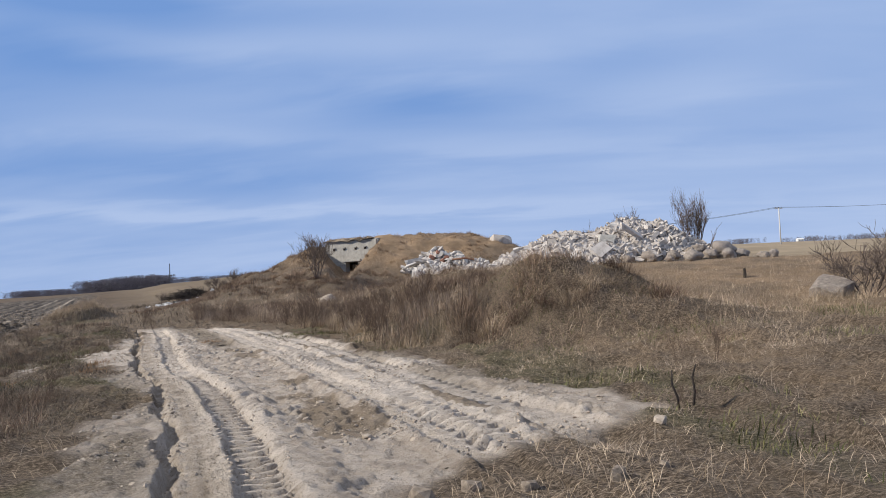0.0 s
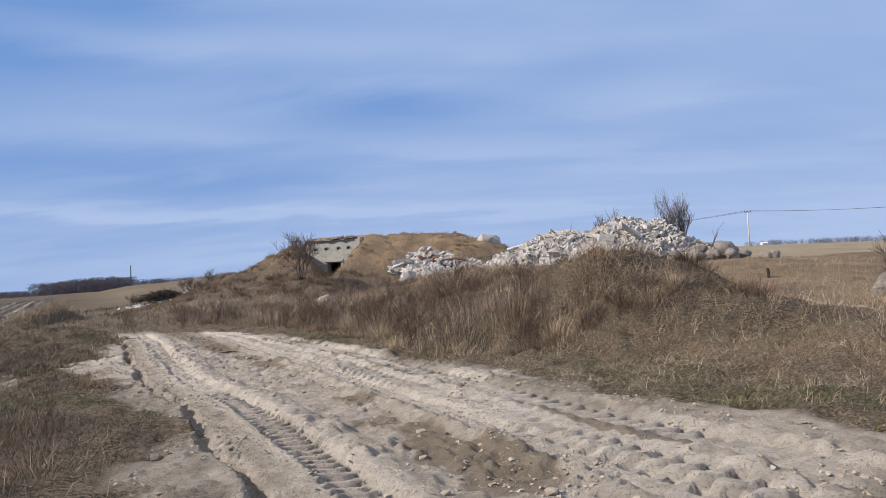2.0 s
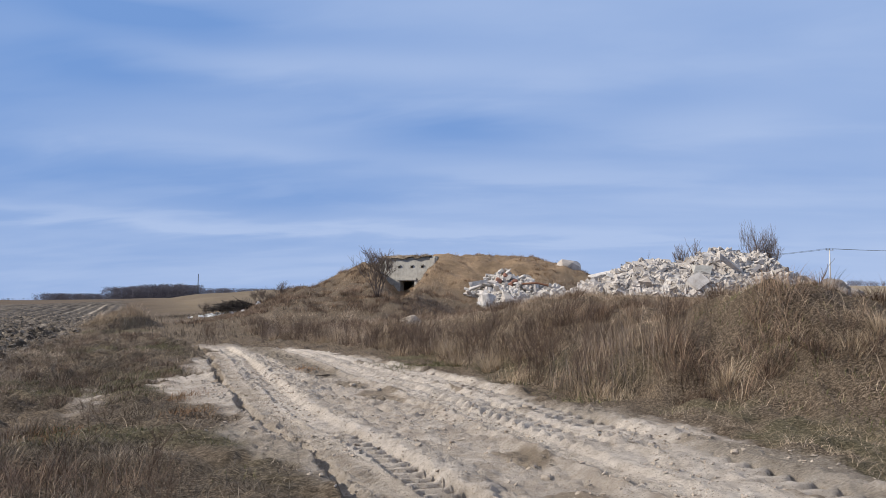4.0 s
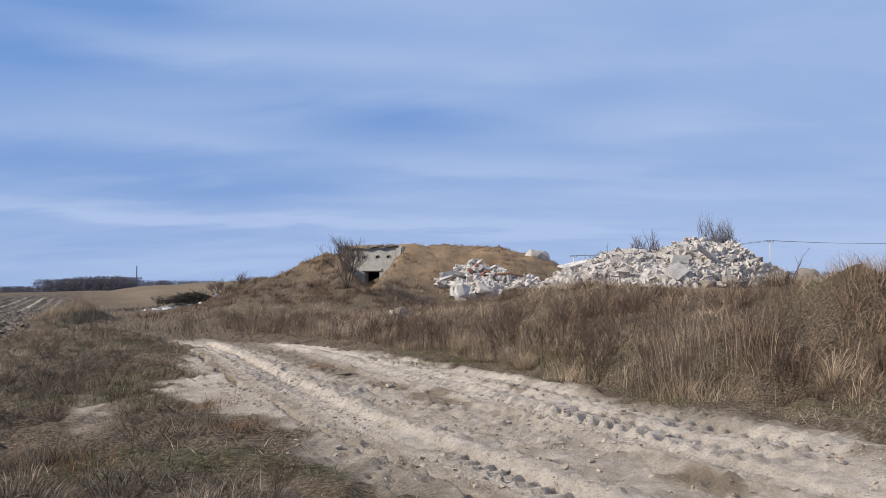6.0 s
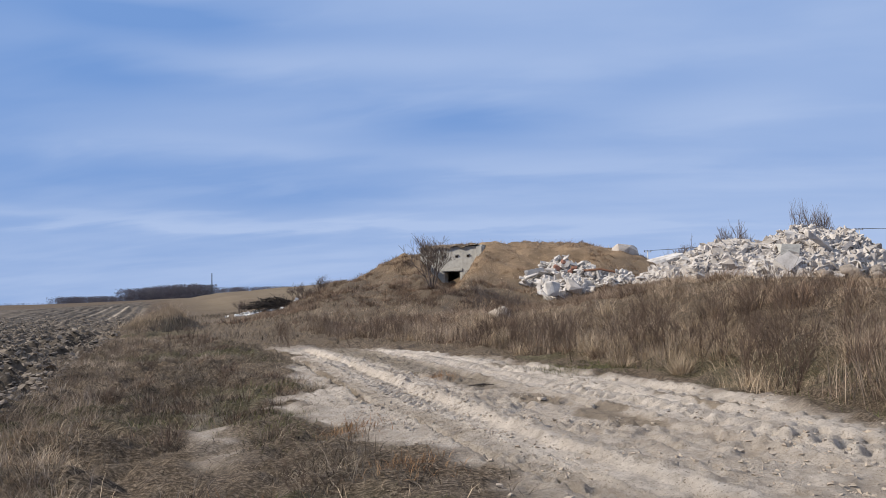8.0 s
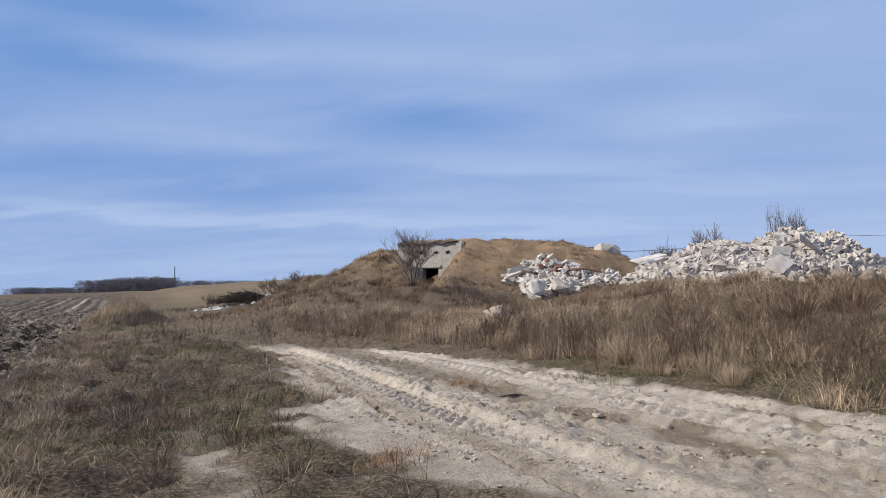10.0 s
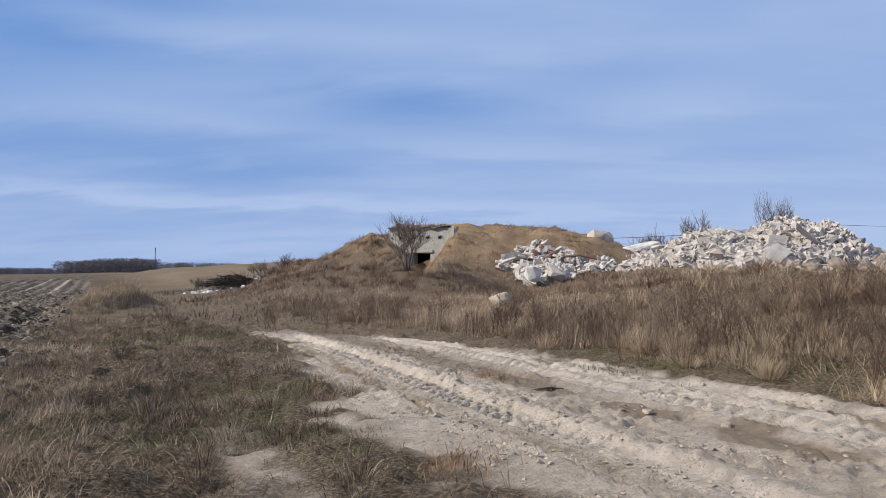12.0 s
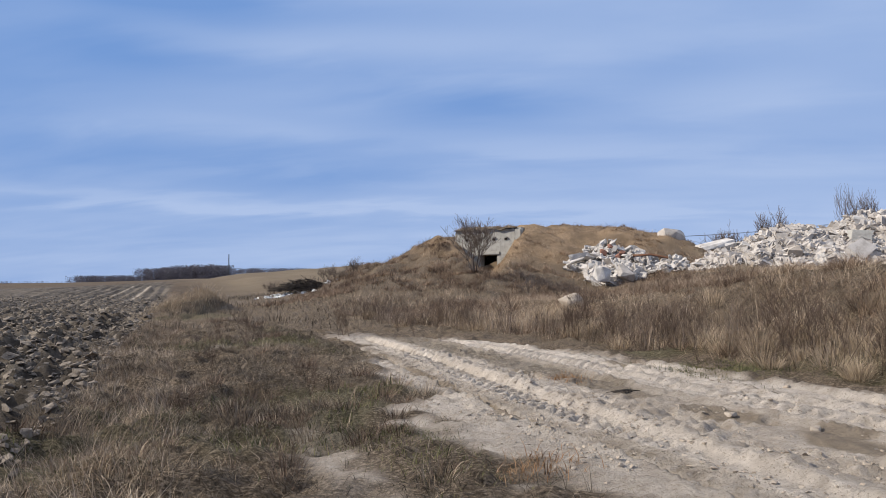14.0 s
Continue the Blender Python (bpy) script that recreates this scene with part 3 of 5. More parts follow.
def build_bunker():
    root = thing("bunker", None, "weathered grey concrete bunker half buried in a grassy mound", "bunker")
    root.matrix_basis = Matrix.Translation(BUNKER) @ Matrix.Rotation(math.atan2(B_ALONG.y, B_ALONG.x), 4, "Z") @ Matrix.Rotation(math.pi, 4, "Z") @ Matrix.Rotation(math.pi, 4, "Z")
    # local frame: x along the wall, -y outward
    turn = Matrix.Rotation(math.pi, 4, "Z")
    holes = [(-0.62, 0.62, 0.0, 0.95)] + [(-c - 0.11, -c + 0.11, 1.95, 2.13) for c in (-1.7, -0.7, 0.4, 1.3)]
    us = sorted({-2.0, 2.6, *(h for hole in holes for h in hole[:2])})
    zs = sorted({-0.5, 2.55, *(h for hole in holes for h in hole[2:])})
    part("front_wall", wall_mesh("front_wall", us, zs, holes[:1], 0.55, M_WALL), None, root, at=turn)
    for c in (-1.7, -0.7, 0.4, 1.3):
        hood = box_bm(0.26, 0.16, 0.10, 0.02, (c, -0.05, 2.12))
        part("bracket", hood, M_WALL, root)
        # near-black block paints the shade of a small hole left uncut in the wall
        part("socket", box_bm(0.2, 0.05, 0.14, 0.01, (c, -0.012, 2.0)), M_CHAR, root, "dark block painted as the shade in an empty hole")
    part("lintel", box_bm(1.7, 0.12, 0.22, 0.03, (0, -0.03, 1.09)), M_WALL, root)
    for sx in (-2.32, 1.72):
        part("side_wall", box_bm(0.55, 3.0, 3.05, 0.03, (sx, 2.06, 1.02)), M_WALL, root)
    part("rear_wall", box_bm(3.4, 0.5, 3.0, 0.03, (-0.3, 3.5, 1.0)), M_WALL, root)
    bm = box_bm(4.5, 4.2, 0.14, 0.03, (-0.3, 2.05, 2.62))
    part("roof_slab", bm, M_WALL, root)
    part("corner_block", box_bm(0.6, 0.9, 0.9, 0.10, (2.2, 0.35, 2.3)), M_WALL, root, "broken concrete corner block")
    # rough turf lying on the roof
    rnd = random.Random(4)
    bm = bmesh.new()
    bmesh.ops.create_grid(bm, x_segments=26, y_segments=18, size=0.5)
    for v in bm.verts:
        x, y = v.co.x * 4.9, v.co.y * 4.5 + 2.05
        edge = min(1.0, (2.45 - abs(x)) * 2.2, (2.25 - abs(y - 2.05)) * 2.2)
        x -= 0.3
        v.co = Vector((x, y, 2.66 + 0.20 * max(edge, 0.0) + 0.12 * noise.noise(Vector((x * 1.7, y * 1.7, 0))) + 0.05 * rnd.random()))
    part("turf", bm, M_VERGE, root, "withered brown turf")
    return root


build_bunker()


# ---- broken stone ----
def chunk_mesh(name, seed, dims, material, points=16):
    """An angular broken block about one metre across."""
    rnd = random.Random(seed)
    bm = bmesh.new()
    for _ in range(points):
        p = [rnd.uniform(-1, 1) for _ in range(3)]
        axis = rnd.randrange(3)
        p[axis] = math.copysign(1, p[axis])
        bm.verts.new([0.5 * a * d for a, d in zip(p, dims)])
    hull = bmesh.ops.convex_hull(bm, input=bm.verts[:])
    bmesh.ops.delete(bm, geom=[g for g in hull["geom_interior"] if isinstance(g, bmesh.types.BMVert)], context="VERTS")
    me = bpy.data.meshes.new(name)
    bm.to_mesh(me)
    bm.free()
    me.materials.append(material)
    return me


def slab_mesh(name, seed, dims, material, rough=0.16):
    """A broken slab or block: a box with skewed corners, chipped here and there."""
    rnd = random.Random(seed)
    bm = bmesh.new()
    bmesh.ops.create_cube(bm, size=1)
    bmesh.ops.subdivide_edges(bm, edges=[e for e in bm.edges if rnd.random() < 0.35], cuts=1)
    for v in bm.verts:
        v.co = Vector([(a + rnd.uniform(-rough, rough)) * d for a, d in zip(v.co, dims)])
    chips = [v for v in bm.verts if rnd.random() < 0.3]
    if chips:
        bmesh.ops.bevel(bm, geom=chips, offset=0.16 * min(dims), segments=1, affect="VERTICES")
    bmesh.ops.triangulate(bm, faces=bm.faces[:])
    me = bpy.data.meshes.new(name)
    bm.to_mesh(me)
    bm.free()
    me.materials.append(material)
    return me


SHAPES = [(1.0, 0.75, 0.5), (1.2, 0.9, 0.34), (1.3, 0.55, 0.4), (1.3, 0.9, 0.24), (1.6, 1.0, 0.2), (0.9, 0.8, 0.65), (1.7, 0.4, 0.3), (1.1, 0.7, 0.45)]
CHUNKS = [chunk_mesh("chunk", 100 + i, SHAPES[i % len(SHAPES)], M_RUBBLE, 13 + i % 6) for i in range(10)]
CHUNKS += [slab_mesh("chunk", 150 + i, SHAPES[(i * 3) % len(SHAPES)], M_RUBBLE) for i in range(14)]


def heap_shape(x, y, lobes):
    """Height of a heap above its foot: the highest of several rough cones."""
    z = 0.0
    for cx, cy, rx, ry, h in lobes:
        d = math.hypot((x - cx) / rx, (y - cy) / ry)
        z = max(z, h * max(0.0, 1 - d ** 1.25))
    return z


def build_heap(name, label, lobes, count, joined, sizes, seed, x0, x1, y0, y1, chunks, core_material, sink=0.0):
    """A heap: an uneven core, big pieces one by one, and small ones joined."""
    rnd = random.Random(seed)
    root = thing(name, None, label, "rubble heap")
    cx, cy = (x0 + x1) / 2, (y0 + y1) / 2
    base = Vector((cx, cy, gz(cx, cy) - sink))
    root.location = base
    nx, ny = int((x1 - x0) / 0.28), int((y1 - y0) / 0.28)
    verts, faces, keep = [], [], {}
    gxs, gys = np.meshgrid(np.linspace(x0, x1, nx + 1), np.linspace(y0, y1, ny + 1))
    gzs = height(gxs, gys)
    for j in range(ny + 1):
        for i in range(nx + 1):
            x, y = gxs[j, i], gys[j, i]
            h = heap_shape(x, y, lobes)
            z = gzs[j, i] + h - 0.26 + (0.25 * noise.noise(Vector((x * 1.3, y * 1.3, 2))) + 0.15 * (rnd.random() - 0.5)) * min(h, 1.0)
            verts.append((x - base.x, y - base.y, z - base.z))
    for j in range(ny):
        for i in range(nx):
            a = j * (nx + 1) + i
            if max(heap_shape(gxs[j + dj, i + di], gys[j + dj, i + di], lobes) for di in (0, 1) for dj in (0, 1)) > 0.02:
                faces.append((a, a + 1, a + nx + 2, a + nx + 1))
    part("core", mesh_of("core", verts, faces, core_material), None, root, "grey grit and crushed concrete, darkened like shaded gaps")

    def spot():
        while True:
            x, y = rnd.uniform(x0, x1), rnd.uniform(y0, y1)
            h = heap_shape(x, y, lobes)
            if h > 0.04 and rnd.random() < (1.0 if y < cy + 0.5 else 0.25):
                return x, y, h

    placed = []
    for i in range(count):
        size = sizes[0] + (sizes[1] - sizes[0]) * rnd.random() ** 2.2
        for _ in range(30):
            x, y, h = spot()
            if all((x - a) ** 2 + (y - b) ** 2 > (0.36 * (size + c)) ** 2 for a, b, c in placed):
                break
        placed.append((x, y, size))
        z = float(height(np.array([x]), np.array([y]))[0]) + h
        m = Matrix.Translation(Vector((x, y, z + 0.10 * size)) - base) @ Euler((rnd.gauss(0, 0.5), rnd.gauss(0, 0.5), rnd.uniform(0, 6.28))).to_matrix().to_4x4()
        m = m @ Matrix.Diagonal((size * rnd.uniform(0.75, 1.3), size * rnd.uniform(0.7, 1.1), size * rnd.uniform(0.7, 1.05), 1))
        part("chunk", chunks[rnd.randrange(len(chunks))], None, root, at=m)
    verts, faces = [], []
    for i in range(joined):
        x, y, h = spot()
        size = 0.10 + 0.38 * rnd.random() ** 1.5
        z = float(height(np.array([x]), np.array([y]))[0]) + h
        me = chunks[rnd.randrange(len(chunks))]
        m = Matrix.Translation(Vector((x, y, z + 0.04)) - base) @ Euler((rnd.gauss(0, 0.8), rnd.gauss(0, 0.8), rnd.uniform(0, 6.28))).to_matrix().to_4x4() @ Matrix.Scale(size, 4)
        off = len(verts)
        verts.extend(m @ v.co for v in me.vertices)
        faces.extend([tuple(off + k for k in p.vertices) for p in me.polygons])
    tagged(part("small_rubble", mesh_of("small_rubble", verts, faces, chunks[0].materials[0]), None, root), kind="stuff")
    return root, base


PILE = [(13.2, 46.0, 5.6, 4.6, 2.75), (15.0, 45.4, 2.5, 3.4, 2.55), (9.2, 45.4, 4.6, 3.6, 2.0), (6.6, 45.8, 2.2, 2.2, 1.05), (5.4, 45.6, 1.3, 1.3, 0.75), (15.6, 46.0, 3.8, 3.6, 1.9), (11.0, 43.4, 4.2, 2.6, 1.3)]
pile, pile_at = build_heap("rubble_pile", "tall heap of broken white concrete slabs and blocks", PILE, 299, 3900, (0.24, 0.68), 7, 4.0, 19.2, 40.6, 50.0, CHUNKS, M_CORE)


def lay(root, base, name, dims, seed, at, turn, material, label=""):
    m = Matrix.Translation(Vector(at) - base) @ Euler([radians(a) for a in turn]).to_matrix().to_4x4()
    return part(name, slab_mesh(name, seed, dims, material, 0.12) if name == "slab" else chunk_mesh(name, seed, dims, material, 26), None, root, label, at=m)


lay(pile, pile_at, "slab", (0.95, 0.75, 0.22), 301, (11.0, 42.8, 3.35), (58, 6, -8), M_WALL, "large tilted concrete slab")
lay(pile, pile_at, "slab", (1.5, 0.5, 0.24), 302, (12.6, 43.2, 3.85), (30, 32, 15), M_RUBBLE, "large tilted concrete slab")
lay(pile, pile_at, "slab", (1.1, 0.8, 0.24), 303, (14.2, 44.6, 3.95), (16, 24, 30), M_RUBBLE, "large flat concrete slab")
lay(pile, pile_at, "slab", (1.3, 0.8, 0.24), 304, (12.5, 45.0, 4.25), (22, 14, -15), M_RUBBLE, "large flat concrete slab")
lay(pile, pile_at, "slab", (1.0, 0.75, 0.26), 305, (10.3, 41.5, 2.75), (50, -30, 20), M_RUBBLE, "large tilted concrete slab")

HEAP = [(0.9, 51.0, 2.0, 2.1, 1.3), (0.8, 47.7, 1.5, 2.3, 0.85), (2.2, 49.6, 1.4, 1.6, 0.85), (-0.1, 50.8, 1.4, 1.3, 0.75), (3.5, 46.8, 1.1, 1.0, 0.55)]
heap, heap_at = build_heap("rubble_heap", "small heap of whitish broken concrete beside the mound", HEAP, 125, 800, (0.26, 0.66), 11, -1.6, 4.6, 45.0, 53.4, CHUNKS, M_CORE)
lay(heap, heap_at, "block", (0.75, 0.65, 0.75), 311, (-0.3, 45.4, 1.75), (10, 6, 20), M_RUBBLE, "rounded white concrete block")
lay(heap, heap_at, "block", (0.85, 0.7, 0.75), 312, (0.9, 45.5, 1.8), (-8, 10, -15), M_RUBBLE, "rounded white concrete block")


def tube(points, radius, sides=5):
    """A bent bar of even thickness."""
    verts, faces = [], []
    pts = [Vector(p) for p in points]
    for i, p in enumerate(pts):
        d = (pts[min(i + 1, len(pts) - 1)] - pts[max(i - 1, 0)]).normalized()
        a = d.orthogonal().normalized()
        b = d.cross(a)
        r = radius[i] if isinstance(radius, (list, tuple)) else radius
        for k in range(sides):
            t = 2 * math.pi * k / sides
            verts.append(p + (a * math.cos(t) + b * math.sin(t)) * r)
    for i in range(len(pts) - 1):
        for k in range(sides):
            n = (k + 1) % sides
            faces.append((i * sides + k, i * sides + n, (i + 1) * sides + n, (i + 1) * sides + k))
    faces.append(tuple(range(sides))[::-1])
    faces.append(tuple(range((len(pts) - 1) * sides, len(pts) * sides)))
    return verts, faces


part("pipe", mesh_of("pipe", *tube([Vector(p) - heap_at for p in ((-1.25, 50.6, 2.2), (-1.05, 50.5, 2.5), (-0.5, 50.3, 2.65), (0.3, 50.2, 2.8))], 0.08, 8), M_RUBBLE, True), None, heap, "bent white pipe")
part("beam", mesh_of("beam", *tube([Vector(p) - heap_at for p in ((2.0, 48.9, gz(2.0, 48.9) + 0.85), (2.9, 48.5, gz(2.9, 48.5) + 0.8), (3.8, 48.0, gz(3.8, 48.0) + 0.5), (4.5, 47.7, gz(4.5, 47.7) + 0.02))], 0.065, 6), M_RUST, True), None, heap, "curved rusty iron beam")
# brick-red pieces among the concrete
for i, (x, y) in enumerate(((0.7, 50.3), (1.2, 50.6), (1.7, 50.2), (1.4, 49.9))):
    lay(heap, heap_at, "brick_lump", (0.42, 0.3, 0.26), 320 + i, (x, y, gz(x, y) + heap_shape(x, y, HEAP) + 0.08), (20 * i, 30, 50 * i), M_BRICK, "reddish brick lump")


# ---- boulders and loose blocks ----
def boulder_mesh(seed, dims):
    bm = bmesh.new()
    bmesh.ops.create_icosphere(bm, subdivisions=3, radius=0.5)
    off = Vector((seed * 7.3, seed * 1.7, 0))
    for v in bm.verts:
        n = v.co.normalized()
        k = 1 + 0.5 * noise.noise(n * 1.2 + off) + 0.22 * noise.noise(n * 2.6 + off) + 0.10 * noise.noise(n * 6 + off)
        v.co = Vector((n.x * dims[0], n.y * dims[1], n.z * dims[2])) * 0.5 * k
    me = bpy.data.meshes.new("boulder")
    bm.to_mesh(me)
    bm.free()
    me.materials.append(M_STONE)
    me.shade_smooth()
    return me


def boulder(x, y, size, dims, seed, lift=0.0):
    ob = thing("boulder", boulder_mesh(seed, [size * d for d in dims]), "rounded grey-brown fieldstone boulder beside the rubble", "boulder", "boulders beside the rubble pile")
    ob.matrix_basis = pose(x, y, gz(x, y) + lift + 0.34 * size * dims[2], 0, 0, seed * 47)


for i, (x, y, size, lift) in enumerate(((14.5, 41.6, 1.45, 0.35), (15.7, 42.2, 1.2, 0.45), (17.6, 42.0, 1.5, 0.2), (18.9, 42.6, 1.35, 0.25), (16.6, 41.4, 1.15, 0.0), (12.9, 41.0, 1.5, 0.0),
                                        (11.6, 40.9, 1.1, 0.0), (15.4, 40.9, 1.2, 0.0), (17.5, 41.0, 1.3, 0.0), (19.9, 41.8, 0.9, 0.0), (16.4, 42.6, 1.3, 0.75), (18.2, 43.2, 1.1, 0.4), (10.9, 41.3, 1.0, 0.1), (13.9, 40.6, 0.8, 0.0), (20.9, 42.6, 0.8, 0.0))):
    boulder(x, y, size * (0.56 + 0.26 * ((i * 7) % 5) / 4), (1.25 - 0.08 * (i % 4), 0.95, 0.72 + 0.07 * (i % 3)), i + 1, lift * 0.6)


def block(name, label, dims, seed, x, y, lift, turn, material, category="block"):
    ob = thing(name, slab_mesh(name, seed, dims, material, 0.13) if name == "concrete_slab" else chunk_mesh(name, seed, dims, material, 60), label, category)
    ob.matrix_basis = pose(x, y, gz(x, y) + lift, *turn)
    return ob


block("concrete_block", "pale broken concrete block lying in dry grass by a bush", (0.9, 0.8, 0.85), 401, 10.6, 19.0, 0.10, (16, -18, 35), M_STONE)
block("concrete_block", "large pale concrete block on the plateau behind the mound", (1.6, 1.3, 1.05), 402, 6.3, 56.5, 0.15, (4, 6, 10), M_RUBBLE)
block("concrete_slab", "white slab leaning at the end of the rubble pile", (2.2, 1.1, 0.3), 403, 8.4, 55.0, 0.25, (10, -14, 10), M_RUBBLE, "slab")
low_stone = thing("stone_block", boulder_mesh(31, (0.75, 0.6, 0.42)), "pale weathered stone half hidden in weeds", "stone")
low_stone.data.materials[0] = M_CLOD
low_stone.matrix_basis = pose(-4.0, 30.0, gz(-4.0, 30.0) + 0.06, 0, 0, 30)


# ---- bare trees and bushes ----
def grow(base, way, length, radius, depth, rnd, out, spread_by, kids, shrink=0.72, lift=0.10):
    """Add a limb and its branches to the list out, each as points and radii."""
    pts, radii = [Vector(base)], [radius]
    d = Vector(way).normalized()
    steps = 4
    for i in range(steps):
        d = (d + Vector((rnd.gauss(0, 0.14), rnd.gauss(0, 0.14), rnd.gauss(0, 0.08) + lift * 0.5))).normalized()
        pts.append(pts[-1] + d * length / steps)
        radii.append(radius * (1 - 0.55 * (i + 1) / steps))
    out.append((pts, radii))
    if depth == 0:
        return
    for k in range(kids):
        at = rnd.uniform(0.35, 1.0)
        i = min(int(at * steps), steps - 1)
        p = pts[i].lerp(pts[i + 1], at * steps - i)
        side = Vector((rnd.gauss(0, 1), rnd.gauss(0, 1), rnd.gauss(0, 0.5))).normalized()
        grow(p, d + side * spread_by, length * shrink * rnd.uniform(0.7, 1.1), radii[i] * 0.62, depth - 1, rnd, out, spread_by, kids, shrink, lift)


def limbs_mesh(name, limbs, material, sides=4):
    verts, faces = [], []
    for pts, radii in limbs:
        v, f = tube(pts, radii, sides)
        off = len(verts)
        verts.extend(v)
        faces.extend([tuple(off + k for k in q) for q in f])
    return mesh_of(name, verts, faces, material, True)


def bare_tree(name, label, category, x, y, stems, length, radius, depth, kids, spread_by, seed, material, base_z=None, fan=0.5, twig=0.006, lift=0.1):
    rnd = random.Random(seed)
    root = thing(name, None, label, category)
    root.location = (x, y, (gz(x, y) if base_z is None else base_z) - 0.05)
    trunk, crown = [], []
    for k in range(stems):
        a = 2 * math.pi * (k + rnd.random() * 0.6) / stems
        limbs = []
        lean = fan * rnd.uniform(0.3, 1.0) if stems > 1 else 0.06
        grow((0.05 * math.cos(a) * stems ** 0.5, 0.05 * math.sin(a) * stems ** 0.5, 0), (lean * math.cos(a), lean * math.sin(a), 1), length * rnd.uniform(0.8, 1.1), radius, depth, rnd, limbs, spread_by, kids, lift=lift)
        limbs = [(p, [max(r, twig) for r in rs]) for p, rs in limbs]
        trunk.append(limbs[0])
        crown.extend(limbs[1:])
    for limb in trunk:
        part("trunk" if stems == 1 else "stem", limbs_mesh("trunk", [limb], material, 6), None, root)
    part("crown", limbs_mesh("crown", crown, material, 3), None, root, "leafless brown twigs")
    return root


bare_tree("bare_tree", "small leafless tree with spreading twigs before the bunker", "tree", -6.6, 45.7, 6, 1.45, 0.042, 3, 5, 0.62, 29, M_TWIG, fan=0.5, twig=0.0065, lift=0.20)
bare_tree("bare_tree", "leafless upright tree behind the rubble pile", "tree", 29.6, 77.0, 16, 3.3, 0.05, 3, 4, 0.30, 22, M_TWIG, fan=0.34, twig=0.009, lift=0.30)
bare_tree("bare_bush", "leafless brown bush behind the rubble pile", "bush", 24.6, 85.0, 9, 2.6, 0.05, 3, 5, 0.40, 23, M_TWIG, fan=0.5, twig=0.013, lift=0.25)
bare_tree("bare_bush", "leafless brown bush behind the rubble pile", "bush", 19.8, 85.0, 14, 2.1, 0.04, 3, 4, 0.5, 24, M_TWIG, fan=0.9, twig=0.012, lift=0.2)
bare_tree("thorn_bush", "dense leafless thorn bush over a concrete block", "bush", 11.6, 19.0, 10, 0.92, 0.026, 3, 4, 0.82, 25, M_TWIG, fan=1.2, twig=0.0055)
bare_tree("thorn_bush", "dense leafless thorn bush in dry grass", "bush", 13.6, 19.6, 9, 0.98, 0.026, 3, 4, 0.82, 26, M_TWIG, fan=1.1, twig=0.0055)


# ---- burnt brush heap with litter ----
def build_brush():
    rnd = random.Random(31)
    cx, cy = -17.4, 55.5
    root = thing("brush_heap", None, "dark burnt brushwood heap on the verge", "brush heap")
    root.location = (cx, cy, gz(cx, cy))
    limbs = []
    for _ in range(900):
        a, r = rnd.uniform(0, 6.28), 2.0 * rnd.random() ** 0.6
        x, y = r * math.cos(a), 0.8 * r * math.sin(a)
        z = 0.75 * max(0.05, 1 - (r / 2.05) ** 1.5) * rnd.uniform(0.2, 1.0)
        d = Vector((rnd.gauss(0, 1), rnd.gauss(0, 1), rnd.gauss(0.05, 0.2))).normalized() * rnd.uniform(0.3, 0.6)
        p = Vector((x, y, z))
        limbs.append(([p - d, p, p + d + Vector((0, 0, -0.05))], [0.016, 0.022, 0.008]))
    tagged(part("brushwood", limbs_mesh("brushwood", limbs, M_CHAR, 4), None, root, "tangled charred branches"), kind="stuff")
    for i in range(48):
        x, y = cx + rnd.uniform(-2.6, 2.2), cy + 0.5 - 3.2 * rnd.random()
        ob = thing("litter", chunk_mesh("litter", 500 + i % 5, (0.30, 0.22, 0.16), M_WHITE, 9), "scrap of white litter on bare earth", "litter", "litter round the brush heap")
        ob.matrix_basis = pose(x, y, gz(x, y) + 0.05, rnd.uniform(-20, 20), rnd.uniform(-20, 20), rnd.uniform(0, 360)) @ Matrix.Scale(rnd.uniform(0.5, 1.5), 4)


build_brush()
for i, (x, y, n) in enumerate(((-15.0, 54.6, 9), (-14.2, 55.4, 7), (-19.6, 55.8, 7), (-16.2, 57.0, 8))):
    bare_tree("scrub_bush", "low grey leafless scrub beside the brush heap", "bush", x, y, n, 0.62, 0.018, 2, 5, 0.7, 60 + i, M_TWIG, fan=0.8, twig=0.007)
bare_tree("sapling", "single bare sapling leaning beside the boulders", "sapling", 16.6, 41.9, 1, 1.9, 0.035, 1, 3, 0.35, 66, M_TWIG, twig=0.010, lift=0.2)
bare_tree("thorn_bush", "low leafless bush among weeds below the bunker", "bush", -4.2, 41.0, 8, 0.6, 0.014, 2, 5, 0.8, 67, M_TWIG, fan=1.1, twig=0.005)
bare_tree("thorn_bush", "low leafless bush among weeds below the bunker", "bush", -2.9, 40.2, 7, 0.55, 0.014, 2, 5, 0.8, 68, M_TWIG, fan=1.1, twig=0.005)
post = thing("post", mesh_of("post", *tube([(0, 0, -0.1), (0.02, 0, 0.2), (0.01, 0.02, 0.38)], [0.065, 0.06, 0.05], 8), M_CHAR), "short dark weathered post standing in the meadow", "post")
post.location = (12.6, 28.4, gz(12.6, 28.4))


